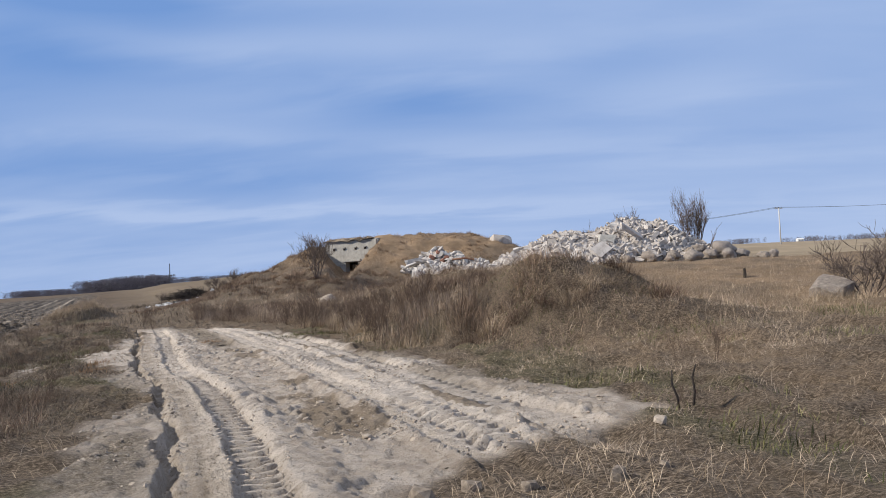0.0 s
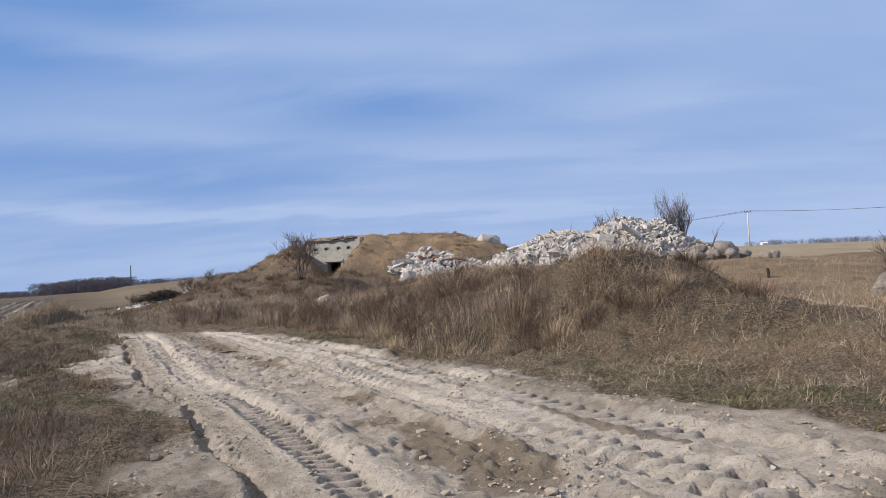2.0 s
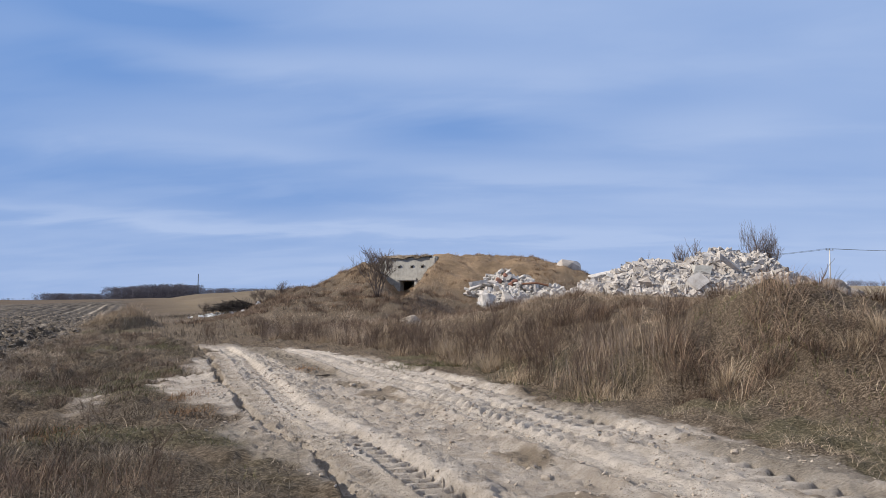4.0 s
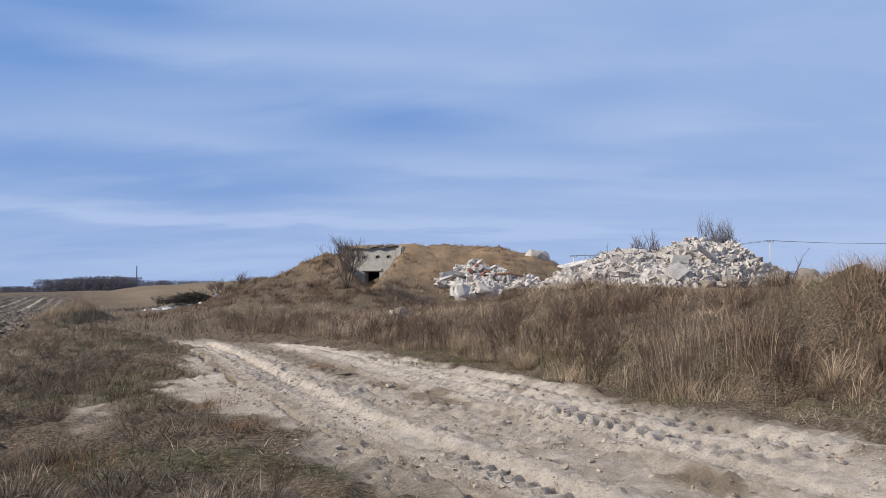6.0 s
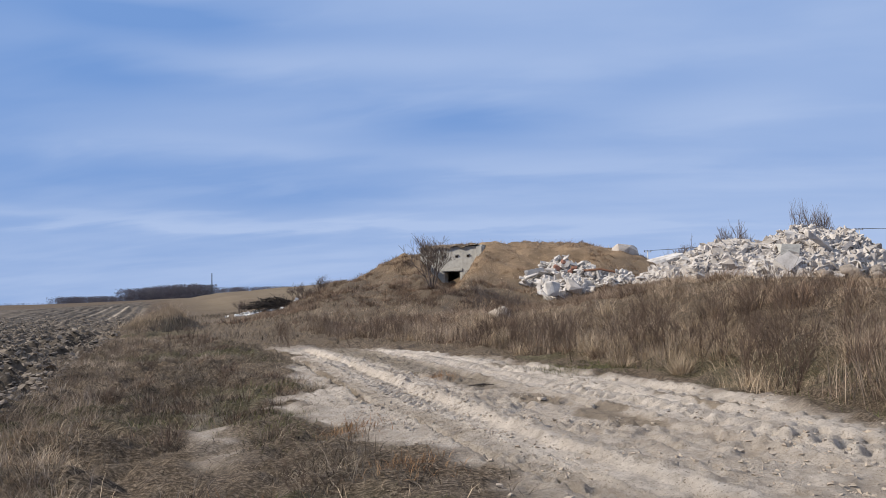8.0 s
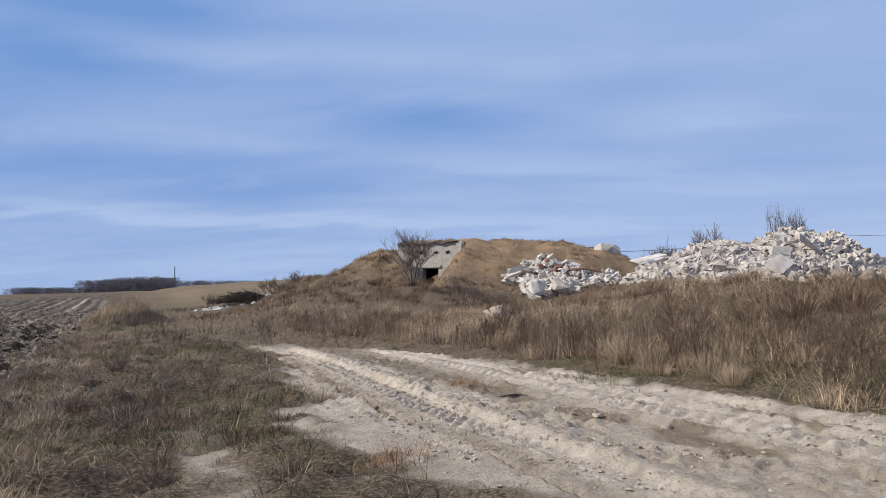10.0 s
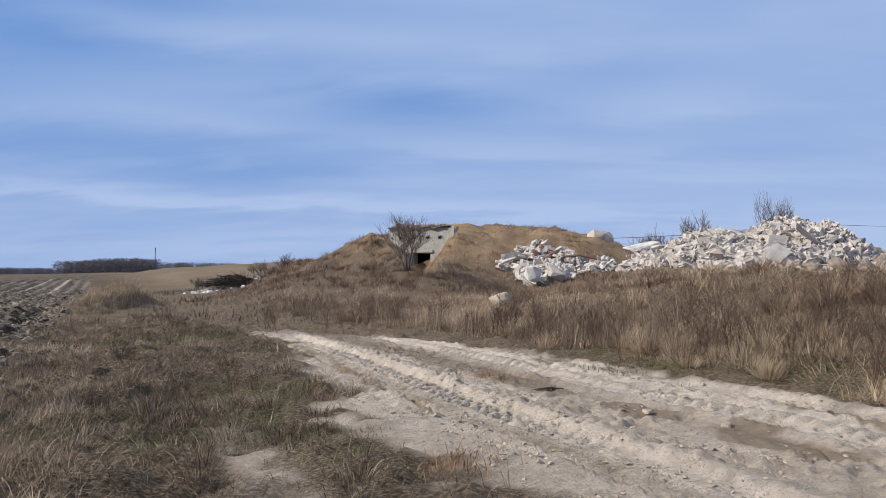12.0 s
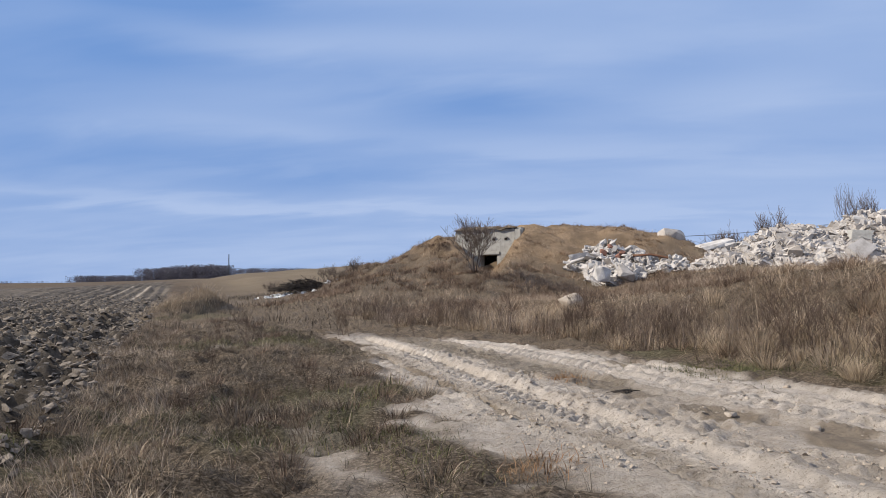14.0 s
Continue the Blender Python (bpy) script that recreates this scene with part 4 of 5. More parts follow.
# ---- far things ----
def power_pole(x, y, h, label="pale concrete power pole carrying overhead cables"):
    root = thing("power_pole", None, label, "power pole", "power line")
    z = gz(x, y)
    root.location = (x, y, z)
    part("shaft", mesh_of("shaft", *tube([(0, 0, -0.3), (0, 0, h)], [0.20, 0.13], 8), M_POLE, True), None, root)
    part("crossarm", box_bm(1.9, 0.16, 0.16, 0.02, (0, 0, h - 0.15)), M_POLE, root)
    for dx in (-0.8, 0.0, 0.8):
        part("insulator", mesh_of("insulator", *tube([(dx, 0, h - 0.07), (dx, 0, h + 0.12), (dx, 0, h + 0.28)], [0.07, 0.11, 0.05], 8), M_WIRE, True), None, root, "dark insulator")
    return Vector((x, y, z + h + 0.2))


POLES = [power_pole(91.5, 180.0, 10.2), power_pole(139.0, 168.0, 10.2), power_pole(44.5, 192.0, 6.2)]
for a, b in ((POLES[0], POLES[1]), (POLES[2], POLES[0])):
    for dx in (-0.8, 0.8):
        pts = [a.lerp(b, k / 14) + Vector((dx, 0, -2.8 * (k / 14) * (1 - k / 14))) for k in range(15)]
        me = mesh_of("overhead_cable", *tube(pts, 0.045, 4), M_WIRE)
        thing("overhead_cable", me, "thin dark overhead cable strung between poles", "cable", "power line")

root = thing("lattice_mast", None, "thin grey mast standing behind the far wood", "mast")
root.location = (-152.0, 450.0, gz(-152.0, 450.0))
for k in range(3):
    a = 2.094 * k
    part("mast_leg", mesh_of("mast_leg", *tube([(0.45 * math.cos(a), 0.45 * math.sin(a), -1), (0.2 * math.cos(a), 0.2 * math.sin(a), 15.0)], 0.10, 4), M_WIRE), None, root)


def far_wood(label, x0, x1, y, depth, top, count, seed, material=None):
    """A leafless wood seen from afar: upright trunks with ragged twiggy crowns."""
    rnd = random.Random(seed)
    verts, faces = [], []
    for _ in range(count):
        x, yy = rnd.uniform(x0, x1), y + rnd.uniform(0, depth)
        h = top * rnd.uniform(0.72, 1.0)
        z = float(height(np.array([x]), np.array([yy]))[0])
        for k in range(70):
            a, r = rnd.uniform(0, 6.28), rnd.random() ** 0.5 * h * 0.3
            p = Vector((x + r * math.cos(a), yy + r * math.sin(a), z + h * rnd.uniform(0.03, 0.93)))
            d = Vector((rnd.gauss(0, 0.6), rnd.gauss(0, 0.6), 1.0)).normalized() * h * rnd.uniform(0.04, 0.09)
            w = Vector((rnd.gauss(0, 1), rnd.gauss(0, 0.5), 0)).normalized() * h * rnd.uniform(0.02, 0.05)
            off = len(verts)
            verts.extend((p - w, p + w, p + d))
            faces.append((off, off + 1, off + 2))
    return thing("far_wood", mesh_of("far_wood", verts, faces, material or M_WOODS), label, "wood", kind="stuff")


far_wood("dark leafless wood beyond the ploughed field", -211, -162, 450, 40, 10.0, 420, 41)
far_wood("dark leafless wood beyond the ploughed field", -318, -266, 560, 40, 7.6, 300, 42)
far_wood("low dark strip of wood on the horizon", -160, -112, 470, 30, 7.6, 200, 43)
far_wood("low dark strip of wood on the horizon", -760, -330, 800, 60, 3.6, 420, 44)
far_wood("low dark wood on the eastern horizon", 192, 280, 310, 60, 2.9, 420, 45)
far_wood("scattered far trees beside a farmhouse", 168, 180, 308, 30, 2.6, 60, 46)
far_wood("scattered far trees behind the boulders", 136, 149, 305, 30, 2.6, 90, 47)


def farmhouse():
    root = thing("farmhouse", None, "small white farmhouse far off on the plain", "house")
    x, y = 161.0, 300.0
    root.location, root.scale = (x, y, gz(x, y)), (0.3, 0.3, 0.3)
    part("wall", box_bm(8.0, 6.0, 2.6, 0.05, (0, 0, 1.3)), M_WHITE, root)
    v = [(-4.4, -3.4, 2.5), (4.4, -3.4, 2.5), (4.4, 3.4, 2.5), (-4.4, 3.4, 2.5), (-4.4, 0, 4.6), (4.4, 0, 4.6)]
    part("roof", mesh_of("roof", v, [(0, 1, 5, 4), (2, 3, 4, 5), (1, 2, 5), (3, 0, 4), (3, 2, 1, 0)], M_WHITE), None, root, "pale roof")
    for dx in (-2.2, 2.2):
        part("window", box_bm(1.1, 0.1, 1.1, 0.02, (dx, -3.0, 1.5)), M_WIRE, root, "dark window")


farmhouse()


# ---- grass and weeds ----
def blades(name, x, y, tall, wide, lean, material, label, seed, bend=0.6, category="grass", z=None, clump=1.3, low=0.35, stray=1.0, way=None, leans=None):
    """Many separate blades rooted at x, y; each is a bent tapering strip."""
    rng = np.random.default_rng(seed)
    n = len(x)
    z = (ground_z(x, y) if z is None else z) - 0.015
    a = 9.0 * vnoise(x, y, 1.7, seed + 300, 2) + rng.normal(0, stray, n)
    h = tall * rng.uniform(0.45, 1.15, n) * np.clip(1 + clump * vnoise(x, y, 0.9, seed + 200), 0.35, 1.5)
    l = lean * rng.uniform(low, 1.5, n)
    if way is not None:
        a, l = way + rng.normal(0, 0.35, n), np.clip(leans * rng.uniform(0.7, 1.3, n), 0.05, 1.3)
    face = rng.uniform(0, 2 * np.pi, n)
    wx, wy = np.cos(face) * wide * 0.5, np.sin(face) * wide * 0.5
    dx, dy = np.cos(a) * l * h, np.sin(a) * l * h
    up = h * np.sqrt(np.clip(1 - np.minimum(l, 0.98) ** 2, 0.03, 1))
    mid = 0.55
    P = np.empty((n, 5, 3))
    P[:, 0] = np.stack([x - wx, y - wy, z], -1)
    P[:, 1] = np.stack([x + wx, y + wy, z], -1)
    mx, my, mz = x + dx * mid * (1 - bend * 0.5), y + dy * mid * (1 - bend * 0.5), z + up * (mid + 0.12 * bend)
    P[:, 2] = np.stack([mx + wx * 0.8, my + wy * 0.8, mz], -1)
    P[:, 3] = np.stack([mx - wx * 0.8, my - wy * 0.8, mz], -1)
    P[:, 4] = np.stack([x + dx, y + dy, z + up], -1)
    me = bpy.data.meshes.new(name)
    me.vertices.add(5 * n)
    me.vertices.foreach_set("co", P.astype(np.float32).ravel())
    o = 5 * np.arange(n)[:, None]
    loops = (o + np.array([0, 1, 2, 3, 3, 2, 4])).astype(np.int32)
    me.loops.add(loops.size)
    me.loops.foreach_set("vertex_index", loops.ravel())
    me.polygons.add(2 * n)
    me.polygons.foreach_set("loop_start", (7 * np.arange(n)[:, None] + np.array([0, 4])).astype(np.int32).ravel())
    me.update(calc_edges=True)
    me.materials.append(material)
    return thing(name, me, label, category, kind="stuff")


def scatter(n, x0, x1, y0, y1, seed, density, sheared=True):
    """Points over a stretch of the plan, kept where density says so; sheared: x counts from the wheel track."""
    rng = np.random.default_rng(seed)
    y = rng.uniform(y0, y1, n)
    x = rng.uniform(x0, x1, n) + (lane(y) if sheared else 0)
    keep = rng.random(n) < density(x, y)
    return x[keep], y[keep]


def verge_density(x, y):
    s, e = x - lane(y), (field_edge(y) - x) * 0.93
    bare = sst(0.8, 1.2, np.hypot((x + 17.4) / 2.8, (y - 54.2) / 2.8))
    return bare * (1 - road_mask(x, y)) ** 3 * sst(0.6, -0.1, e) * np.clip(0.55 + 1.3 * vnoise(x, y, 0.8, 81), 0.05, 1)


def tufty(x, y, size, seed):
    return np.clip(0.35 + 1.8 * vnoise(x, y, size, seed), 0, 1)


def bank_mask(x, y):
    s = x - lane(y)
    xr = np.interp(y, RIDGE_Y, RIDGE_X)
    foot = np.interp(y, RIDGE_Y, FOOT_S)
    w = 1.2 * vnoise(x, y, 2.5, 95)
    foot = foot + 0.45 * sst(15.5, 17.5, y) * sst(26, 23, y)
    return sst(foot - 0.3, foot + 0.5, s + 0.4 * w) * sst(12.2, 13.6, y) * sst(5.0, 2.5, x - xr) * sst(42, 32, y + 3 * w)


x, y = scatter(420000, -7.5, -0.8, 7, 30, 1, verge_density)
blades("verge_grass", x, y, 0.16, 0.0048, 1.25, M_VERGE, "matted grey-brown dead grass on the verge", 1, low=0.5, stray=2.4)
x, y = scatter(24000, -7, -1.0, 5.5, 30, 2, lambda x, y: verge_density(x, y) * tufty(x, y, 1.6, 82))
blades("verge_grass", x, y, 0.18, 0.006, 1.1, M_STRAW, "pale straw tufts on the verge", 2, low=0.6, stray=1.4)
x, y = scatter(44000, -6.5, -1.2, 9, 26, 3, lambda x, y: verge_density(x, y) * sst(0.05, 0.3, vnoise(x, y, 2.2, 75)))
blades("green_grass", x, y, 0.10, 0.010, 0.6, M_GREEN, "short dull green grass among dead stems", 3)
x, y = scatter(40000, -12, -1.5, 8, 45, 4, lambda x, y: verge_density(x, y) * sst(0.18, 0.4, vnoise(x, y, 0.9, 83)))
blades("weed_stems", x, y, 0.20, 0.006, 0.8, M_WEED, "thin dark brown weed stems", 4, category="weeds")
x, y = scatter(70000, -0.5, 0.7, 9, 75, 5, lambda x, y: 0.9 * sst(0.0, 0.5, y * 0 + 0.55 + vnoise(x, y, 1.1, 84)), sheared=False)
x = x + field_edge(y) + 0.55
blades("edge_grass", x, y, 0.24, 0.0045, 0.95, M_TAN, "tall dry grass along the edge of the field", 5)
x, y = scatter(46000, -14, 6, 28, 66, 6, lambda x, y: verge_density(x, y) * (1 - 0.9 * bank_mask(x, y)) * tufty(x, y, 2.4, 85))
blades("verge_grass", x, y, 0.30, 0.016, 0.6, M_VERGE, "dull brown dead grass", 6)

x, y = scatter(120000, -0.5, 16, 2.2, 14.5, 7, lambda x, y: (1 - road_mask(x, y)) ** 3 * np.clip(0.6 + 1.2 * vnoise(x, y, 0.9, 86), 0.05, 1))
blades("meadow_grass", x, y, 0.18, 0.0042, 1.25, M_MEADOW, "flattened dull straw-coloured grass", 7, low=0.5, stray=2.6)
x, y = scatter(80000, 0.5, 16, 3.0, 14.5, 17, lambda x, y: (1 - road_mask(x, y)) ** 3 * sst(0.0, 0.3, vnoise(x, y, 1.6, 97)))
blades("meadow_grass", x, y, 0.17, 0.004, 1.2, M_STRAW, "flattened pale straw", 17, low=0.5, stray=2.6)
x, y = scatter(30000, 3.6, 16, 3.0, 16, 8, lambda x, y: (1 - road_mask(x, y)) ** 3 * sst(0.0, 0.3, vnoise(x, y, 2.0, 77)))
blades("green_grass", x, y, 0.11, 0.010, 0.7, M_GREEN, "short dull green grass among straw", 8)
x, y = scatter(60000, 7, 34, 9, 44, 9, lambda x, y: (1 - bank_mask(x, y)) * np.clip(0.6 + 1.2 * vnoise(x, y, 2.0, 87), 0, 1))
blades("meadow_grass", x, y, 0.32, 0.0045, 0.75, M_STRAW, "tall straw-coloured meadow grass", 9)
x, y = scatter(16000, 8, 30, 8, 36, 10, lambda x, y: sst(0.05, 0.3, vnoise(x, y, 3.0, 88)))
blades("meadow_grass", x, y, 0.36, 0.005, 0.8, M_TAN, "reddish dry meadow grass", 10)

x, y = scatter(230000, 1, 13, 12.5, 42, 11, lambda x, y: bank_mask(x, y) * np.clip(0.7 + vnoise(x, y, 1.0, 89), 0, 1))
blades("bank_weeds", x, y, 0.36, 0.005, 1.3, M_WEED, "tangled brown weeds covering the bank", 11, category="weeds", low=0.4, stray=2.4)
x, y = scatter(100000, 1, 13, 12, 40, 12, lambda x, y: bank_mask(x, y) * (0.15 + sst(-0.05, 0.2, vnoise(x, y, 1.5, 90))))
blades("bank_grass", x, y, 0.30, 0.006, 1.25, M_STRAW, "pale dry grass tufts on the bank", 12, low=0.5, stray=1.1)
x, y = scatter(60000, 2.2, 8, 15, 34, 13, lambda x, y: bank_mask(x, y) * sst(2.6, 0.6, x - lane(y) - np.interp(y, RIDGE_Y, FOOT_S)) * np.clip(0.3 + 1.6 * vnoise(x, y, 1.2, 91), 0, 1))
blades("bank_weeds", x, y, 0.62, 0.0050, 0.32, M_STALK, "upright brown weed stalks at the foot of the bank", 13, category="weeds")



x, y = scatter(14000, 3.6, 9, 12.8, 30, 23, lambda x, y: bank_mask(x, y) * (sst(0.10, 0.3, vnoise(x, y, 1.6, 96)) * sst(26, 18, y) + 0.15 * sst(17, 14, y)) * sst(3.2, 1.0, x - lane(y) - np.interp(y, RIDGE_Y, FOOT_S)))
blades("reed_grass", x, y, 0.42, 0.005, 1.0, M_STRAW, "stands of tall pale grass at the foot of the bank", 23, stray=1.6)


def tussocks(name, cx, cy, each, radius, tall, wide, material, label, seed, category="grass"):
    """Clumps whose blades spread outward from each middle."""
    rng = np.random.default_rng(seed)
    k = len(cx)
    size = np.repeat(radius * rng.uniform(0.55, 1.4, k), each)
    x0, y0 = np.repeat(cx, each), np.repeat(cy, each)
    a, q = rng.uniform(0, 2 * np.pi, k * each), np.sqrt(rng.random(k * each))
    lay_way = np.repeat(rng.uniform(-0.3, 0.5, k), each)
    x, y = x0 + size * q * np.cos(a), y0 + size * q * np.sin(a)
    return blades(name, x, y, tall * size / radius, wide, 1.0, material, label, seed, category=category, clump=0.2, way=a, leans=0.15 + 0.8 * q + 0.3 * lay_way)


x, y = scatter(900, 2.2, 8.5, 13.5, 34, 31, lambda x, y: bank_mask(x, y) * sst(3.4, 1.2, x - lane(y) - np.interp(y, RIDGE_Y, FOOT_S)) * sst(0.0, 0.25, vnoise(x, y, 2.2, 98)))
tussocks("straw_tussocks", x[:170], y[:170], 210, 0.17, 0.36, 0.005, M_STRAW, "clumps of pale dry grass along the foot of the bank", 31)
x, y = scatter(1500, 2.0, 10, 13.5, 40, 32, lambda x, y: bank_mask(x, y) * sst(0.0, 0.2, vnoise(x, y, 1.8, 99)))
tussocks("brown_tussocks", x[:240], y[:240], 140, 0.22, 0.36, 0.006, M_DARK, "dark reddish-brown weed clumps on the bank", 32, "weeds")
x, y = scatter(1200, -7.0, -1.5, 7.5, 34, 33, lambda x, y: verge_density(x, y) * sst(-0.05, 0.2, vnoise(x, y, 1.6, 68)))
tussocks("brown_tussocks", x[:300], y[:300], 90, 0.14, 0.19, 0.0045, M_DARK, "dark reddish-brown grass clumps on the verge", 33)
x, y = scatter(700, -7.0, -1.3, 7.5, 34, 34, lambda x, y: verge_density(x, y) * sst(0.0, 0.2, vnoise(x, y, 1.3, 69)))
tussocks("grey_tussocks", x[:190], y[:190], 120, 0.17, 0.20, 0.0042, M_MEADOW, "faded grey grass clumps on the verge", 34)


x, y = scatter(46000, -5.2, -1.5, 3.2, 10, 38, lambda x, y: np.clip(0.5 + 1.5 * vnoise(x, y, 0.8, 66), 0.02, 1) * sst(-1.6, -2.3, x - lane(y)))
blades("brown_weeds", x, y, 0.24, 0.0045, 0.9, M_DARK, "dark reddish-brown weeds on the near verge", 38, category="weeds", stray=2.2)


def clods(name, n, x, y, sizes, material, label, seed, category="clods"):
    """Crumbled lumps lying on the ground, joined."""
    rng = np.random.default_rng(seed)
    shapes = [chunk_mesh("lump", 600 + k, (1.0, 0.8, 0.6), material, 9) for k in range(6)]
    keep = [(np.array([v.co[:] for v in me.vertices]), [tuple(p.vertices) for p in me.polygons]) for me in shapes]
    z = ground_z(x, y)
    verts, faces, off = [], [], 0
    for k in range(len(x)):
        v, f = keep[k % 6]
        a, size = rng.uniform(0, 6.28), sizes[0] + (sizes[1] - sizes[0]) * rng.random() ** 3
        ca, sa = math.cos(a) * size, math.sin(a) * size
        w = np.stack([v[:, 0] * ca - v[:, 1] * sa + x[k], v[:, 0] * sa + v[:, 1] * ca + y[k], v[:, 2] * size * rng.uniform(0.7, 1.2) + z[k] + 0.12 * size], -1)
        verts.extend(w.tolist())
        faces.extend([tuple(off + i for i in q) for q in f])
        off += len(v)
    for me in shapes:
        bpy.data.meshes.remove(me)
    return thing(name, mesh_of(name, verts, faces, material), label, category, kind="stuff")


x, y = scatter(24000, -1.6, 4.2, 3.2, 20, 20, lambda x, y: road_mask(x, y) * (0.08 + sst(0.0, 0.3, vnoise(x, y, 0.8, 47))))
clods("sand_clods", 0, x, y, (0.010, 0.05), M_CLOD, "crumbled pale sand lumps along the wheel tracks", 20)
x, y = scatter(6000, -1.7, 0.0, 6, 22, 25, lambda x, y: road_mask(x, y) * sst(-0.05, 0.25, vnoise(x, y, 0.6, 48)))
clods("sand_clods", 0, x, y, (0.012, 0.045), M_CLOD, "crumbled sand lumps along the rim of the track", 25)
x, y = scatter(34000, -11, 0.1, 12, 46, 21, lambda x, y: 0.9 * sst(60, 18, y), sheared=False)
x = x + field_edge(y)
clods("soil_clods", 0, x, y, (0.04, 0.16), M_SOIL, "brown clods of ploughed soil", 21)
x, y = scatter(15000, -18, 0.0, 20, 75, 26, lambda x, y: 0.9 * sst(90, 30, y), sheared=False)
x = x + field_edge(y)
clods("soil_clods", 0, x, y, (0.09, 0.30), M_SOIL, "large brown clods turned up by the plough", 26)

def mound_density(x, y):
    u = (x - BUNKER.x) * B_ALONG.x + (y - BUNKER.y) * B_ALONG.y
    n = (x - BUNKER.x) * B_OUT.x + (y - BUNKER.y) * B_OUT.y
    clear = 1 - sst(3.4, 2.8, np.abs(u)) * sst(-4.2, -3.8, n) * sst(0.9, 0.5, n)
    w = vnoise(x, y, 3.0, 94)
    return clear * np.clip(0.75 + vnoise(x, y, 2.0, 92), 0, 1) * sst(38, 47, y + 5 * w)


x, y = scatter(70000, -17, 9, 42, 66, 14, mound_density, sheared=False)
blades("mound_grass", x, y, 0.16, 0.020, 1.1, M_TURF, "short tawny grass on the bunker mound", 14)
x, y = scatter(110000, -18, 8, 28, 66, 15, lambda x, y: sst(0.8, 1.2, np.hypot((x + 17.4) / 2.8, (y - 54.2) / 2.8)) * (1 - sst(45, 40, y) * (1 - sst(0, 2, x - lane(y) - 2.5))) * np.clip(0.5 + 1.2 * vnoise(x, y, 2.0, 93), 0, 1) * (0.22 + 0.78 * sst(59, 48, y + 4 * vnoise(x, y, 3.0, 94) + 0.2 * np.abs(x + 6))) * (1 - sst(1.6, 1.2, np.abs(x + 5.5)) * sst(54, 56, y)), sheared=False)
blades("mound_weeds", x, y, 0.38, 0.012, 1.1, M_WEED, "brown weeds on the slope below the bunker", 15, category="weeds", low=0.5)


x, y = scatter(900, -14, 8, 44, 64, 35, mound_density, sheared=False)
tussocks("mound_tussocks", x[:220], y[:220], 60, 0.22, 0.26, 0.014, M_TURF, "tawny grass clumps on the bunker mound", 35)


rng = np.random.default_rng(36)
u, v = rng.uniform(-2.6, 2.0, 9000), rng.uniform(-0.1, 4.2, 9000)
x, y = BUNKER.x + u * B_ALONG.x - v * B_OUT.x, BUNKER.y + u * B_ALONG.y - v * B_OUT.y
blades("roof_grass", x, y, 0.26, 0.014, 1.0, M_TURF, "withered grass on the bunker roof", 36, z=BUNKER.z + 2.74 + 0 * x)


x, y = scatter(1400, -17, -7.5, 43, 61, 39, lambda x, y: mound_density(x, y) * sst(-0.1, 0.2, vnoise(x, y, 2.0, 64)), sheared=False)
tussocks("brown_tussocks", x[:230], y[:230], 60, 0.30, 0.36, 0.014, M_DARK, "dark brown weed clumps on the flank of the mound", 39, "weeds")
x, y = scatter(1600, -9, 3, 33, 50, 40, lambda x, y: sst(-0.15, 0.15, vnoise(x, y, 2.0, 65)) * (1 - sst(1.8, 1.0, np.abs(x + 5.5)) * sst(50, 54, y)), sheared=False)
tussocks("brown_tussocks", x[:300], y[:300], 70, 0.28, 0.40, 0.011, M_DARK, "reddish-brown weed clumps on the slope below the bunker", 40, "weeds")
rng = np.random.default_rng(41)
x, y = -3.3 + rng.normal(0, 0.45, 3200), 19.8 + rng.normal(0, 0.55, 3200)
blades("green_grass", x, y, 0.13, 0.007, 0.8, M_GREEN, "dull green grass patch beside the track", 41, stray=2.0)
y = 15.0 + rng.normal(0, 0.8, 2400)
x = lane(y) - 2.35 + rng.normal(0, 0.26, 2400)
blades("green_grass", x, y, 0.075, 0.005, 0.9, M_GREEN, "short dull green grass beside bare sand on the verge", 42, stray=2.0)
limbs = [([(rng.normal(0, 0.15), rng.normal(0, 0.08), 0.015), (rng.normal(0, 0.05), rng.normal(0, 0.05), 0.05), (rng.normal(0, 0.2), rng.normal(0, 0.08), 0.02)], [0.012, 0.014, 0.008]) for _ in range(9)]
twigs = thing("twig_litter", limbs_mesh("twig_litter", limbs, M_CHAR, 4), "few dark broken twigs lying on the track", "twigs", kind="stuff")
twigs.matrix_basis = pose(-5.12, 18.1, gz(-5.12, 18.1), 0, 0, 20) @ Matrix.Scale(0.6, 4)


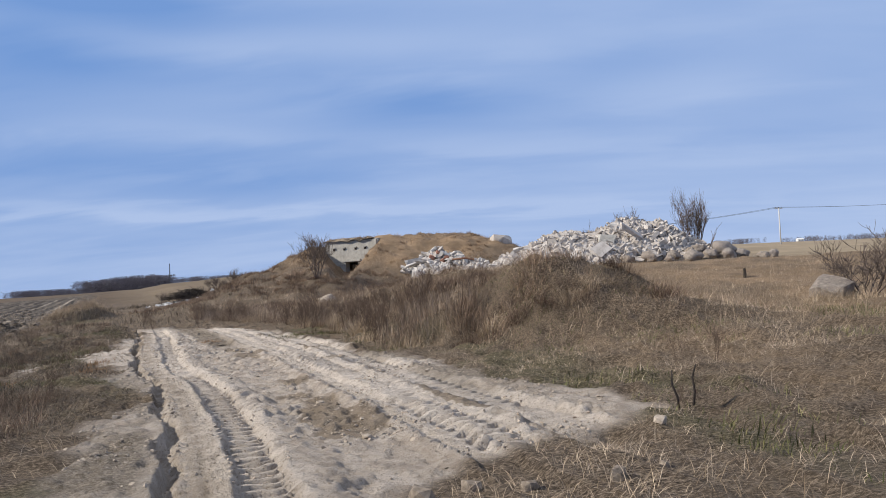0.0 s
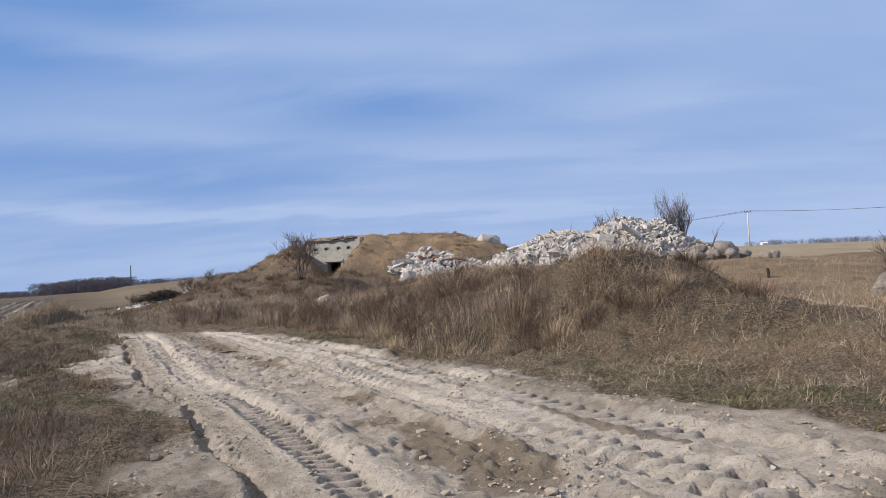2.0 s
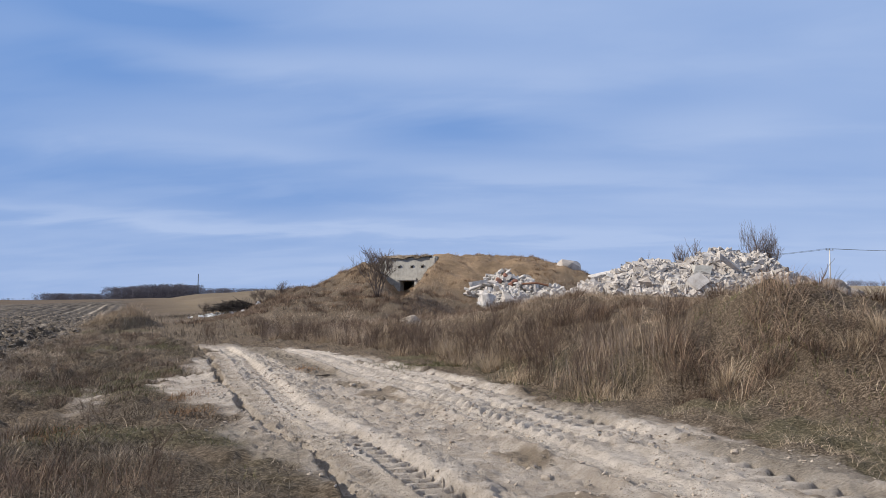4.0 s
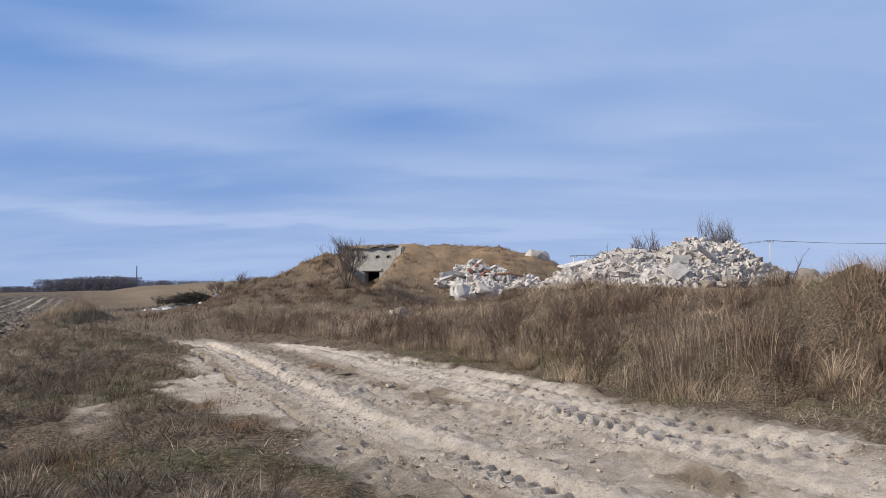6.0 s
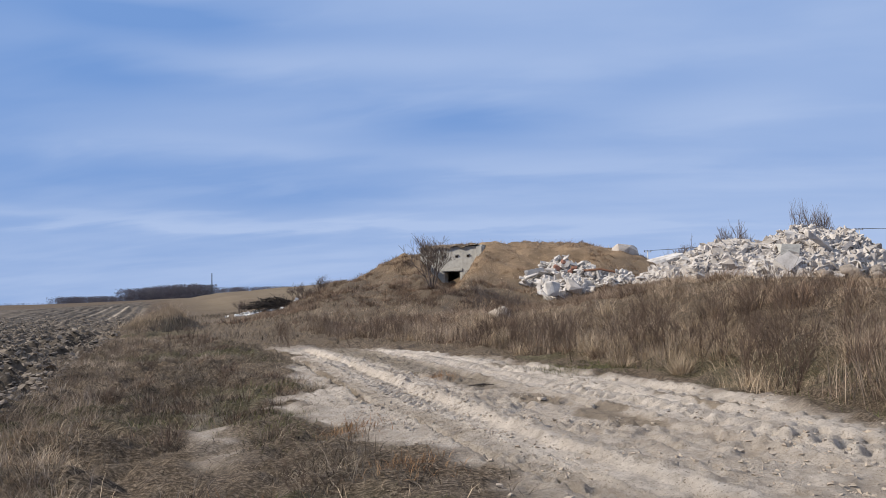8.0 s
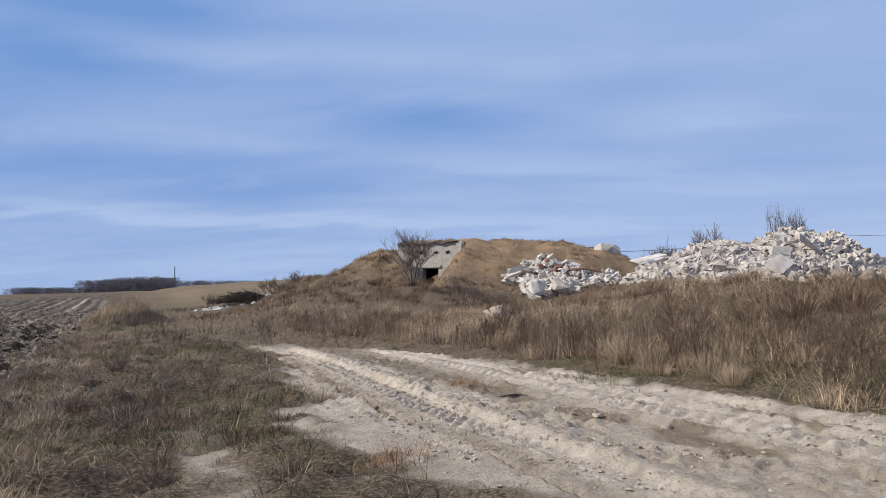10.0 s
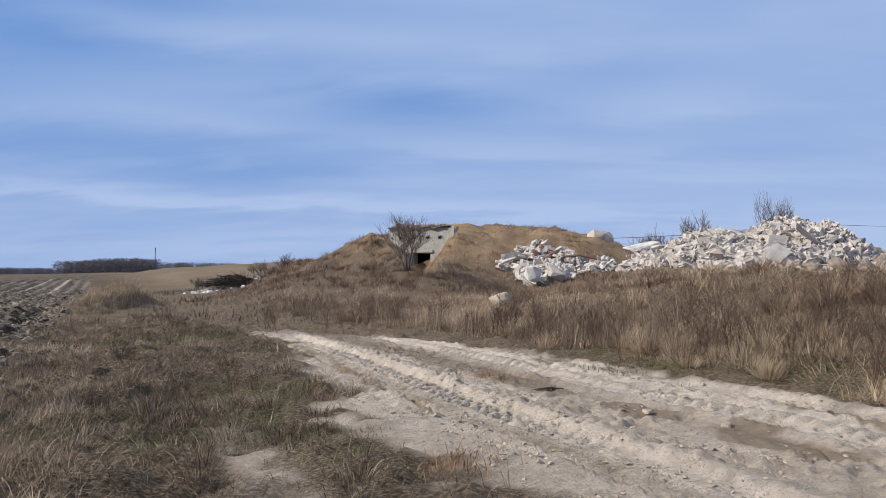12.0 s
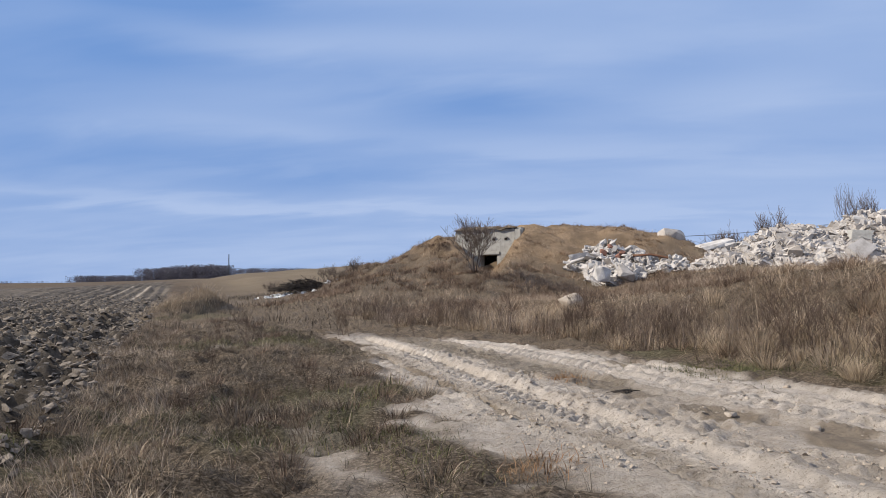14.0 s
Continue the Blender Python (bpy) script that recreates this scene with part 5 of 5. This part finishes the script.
# tussocks on the low knoll, and single coloured tufts
x, y = scatter(16000, -20.6, -17.4, 38.4, 43.2, 22, lambda x, y: np.exp(-((x + 19.2) / 1.0) ** 2 - ((y - 40.6) / 1.9) ** 2), sheared=False)
blades("knoll_grass", x, y, 0.55, 0.010, 0.8, M_STRAW, "long pale grass hanging over a low knoll", 22)
for i, (cx, cy, w, mat, label) in enumerate(((-5.74, 19.05, 0.30, M_TAWNY, "small russet grass tuft between wheel tracks"), (-9.6, 14.4, 0.40, M_STRAW, "pale straw tussock on the verge"),
                                             (-9.2, 13.6, 0.35, M_STRAW, "pale straw tussock on the verge"), (-6.6, 14.3, 0.30, M_TAWNY, "russet tuft beside bare sand"), (-5.9, 12.6, 0.35, M_TAWNY, "russet tuft beside bare sand"),
                                             (-6.9, 11.6, 0.4, M_TAWNY, "russet tuft on the verge"), (-0.5, 14.9, 0.45, M_STRAW, "pale straw tussock at the foot of the bank"), (-1.5, 17.0, 0.5, M_STRAW, "pale straw tussock at the foot of the bank"), (-5.0, 30.1, 0.8, M_STRAW, "pale tan grass beside a weathered stone"), (-4.6, 29.7, 0.6, M_STRAW, "pale tan grass beside a weathered stone"), (10.0, 18.1, 0.6, M_STRAW, "dry grass against a concrete block"), (10.9, 18.2, 0.6, M_STRAW, "dry grass against a concrete block"))):
    rng = np.random.default_rng(700 + i)
    n = 900 if mat is M_STRAW else 420
    blades("grass_tuft", cx + rng.normal(0, w * 0.5, n), cy + rng.normal(0, w * 0.5, n), 0.14 if mat is M_TAWNY else (0.22 if cx < -8 else 0.36), 0.006, 1.05, mat, label, 710 + i, stray=2.5, clump=0.3)


# ---- dry weeds that stand out singly ----
def weed_plant(seed, tall, stems, material=M_STEM):
    """A branching dead weed with thin side shoots, about tall metres high."""
    rnd = random.Random(seed)
    limbs = []
    for k in range(stems):
        a = rnd.uniform(0, 6.28)
        grow((0.03 * math.cos(a), 0.03 * math.sin(a), 0), (0.35 * math.cos(a), 0.35 * math.sin(a), 1), tall * rnd.uniform(0.6, 0.9), 0.006, 2, rnd, limbs, 0.7, 5, 0.5, 0.25)
    return limbs_mesh("stem", [(p, [max(q, 0.0022) for q in rs]) for p, rs in limbs], material, 3)


WEEDS = [weed_plant(800 + k, 0.85, 3 + k % 3) for k in range(5)]
wr = random.Random(81)


def stand_weed(x, y, scale, label, group):
    root = thing("dry_weed", None, label, "weed", group)
    root.matrix_basis = pose(x, y, gz(x, y) - 0.03, 0, 0, wr.uniform(0, 360)) @ Matrix.Scale(scale, 4)
    part("stem", WEEDS[wr.randrange(5)], None, root)


for k in range(105):
    y = wr.uniform(14.5, 36) if k < 60 else wr.uniform(15.5, 25)
    s = np.interp(y, RIDGE_Y, FOOT_S) + abs(wr.gauss(0.3, 0.9))
    stand_weed(float(lane(np.array(y)) + s), y, wr.uniform(0.65, 1.1), "dark brown branching dead weed on the bank", "dead weeds along the bank")
for x, y, k in ((-11.1, 20.6, 0.75), (-11.2, 22.9, 0.9), (-10.1, 27.0, 0.9), (-8.3, 26.8, 0.7), (-6.4, 11.4, 0.5), (-5.2, 9.7, 0.55), (-4.6, 8.6, 0.45), (-9.0, 18.0, 0.5), (-12.4, 25.0, 0.8), (-9.8, 16.2, 0.6), (-8.6, 15.6, 0.5), (-9.95, 26.4, 0.8), (-9.85, 26.5, 0.7), (-10.05, 26.3, 0.75), (-8.95, 28.6, 0.7), (-8.85, 28.5, 0.6), (-11.5, 21.8, 0.8), (-11.6, 24.2, 0.8), (-11.4, 24.3, 0.7), (2.1, 7.0, 0.35), (2.35, 7.15, 0.4), (2.9, 9.0, 0.6), (3.6, 9.6, 0.7)):
    stand_weed(x, y, k, "dark dead weed standing on the verge", "dead weeds on the verge")

for dx, tilt in ((-0.06, -9), (0.08, 5)):
    pts = [(0, 0, -0.05), (0.01, 0, 0.14), (-0.015, 0.01, 0.27), (0.01, 0, 0.40)]
    ob = thing("stalk", mesh_of("stalk", *tube(pts, [0.013, 0.012, 0.011, 0.006], 6), M_CHAR, True), "short blackened stalk standing in flattened grass", "stalk", "stalks in the flattened grass")
    ob.matrix_basis = pose(2.22 + dx, 7.08, gz(2.22 + dx, 7.08), 0, tilt, 0)
lump = chunk_mesh("earth_lump", 450, (0.17, 0.13, 0.12), M_SOIL, 22)
for x, y, k in ((-0.35, 4.75, 1.0), (-0.02, 4.9, 0.8), (0.35, 4.8, 0.6), (0.9, 4.7, 0.8), (1.3, 5.0, 0.5)):
    ob = thing("earth_lump", lump, "dark lump of earth lying on matted grass", "earth", "earth lumps by the track")
    ob.matrix_basis = pose(x, y, gz(x, y) + 0.03 * k, 10, 5, 90 * x) @ Matrix.Scale(k, 4)

stones = [chunk_mesh("stone", 460 + k, (0.16, 0.13, 0.09), M_CLOD, 24) for k in range(4)]
for k in range(22):
    y = 6 + 13 * wr.random() ** 1.3
    x = float(lane(np.array(y))) + wr.choice((-0.9, 1.1, 1.4, 2.65, 3.5)) + wr.gauss(0, 0.25)
    ob = thing("sand_lump", stones[k % 4], "pale lump of dried sand on the track", "lump", "lumps on the sand track")
    ob.matrix_basis = pose(x, y, gz(x, y) + 0.01, wr.uniform(-15, 15), wr.uniform(-15, 15), wr.uniform(0, 360)) @ Matrix.Scale(wr.uniform(0.25, 0.75), 4)
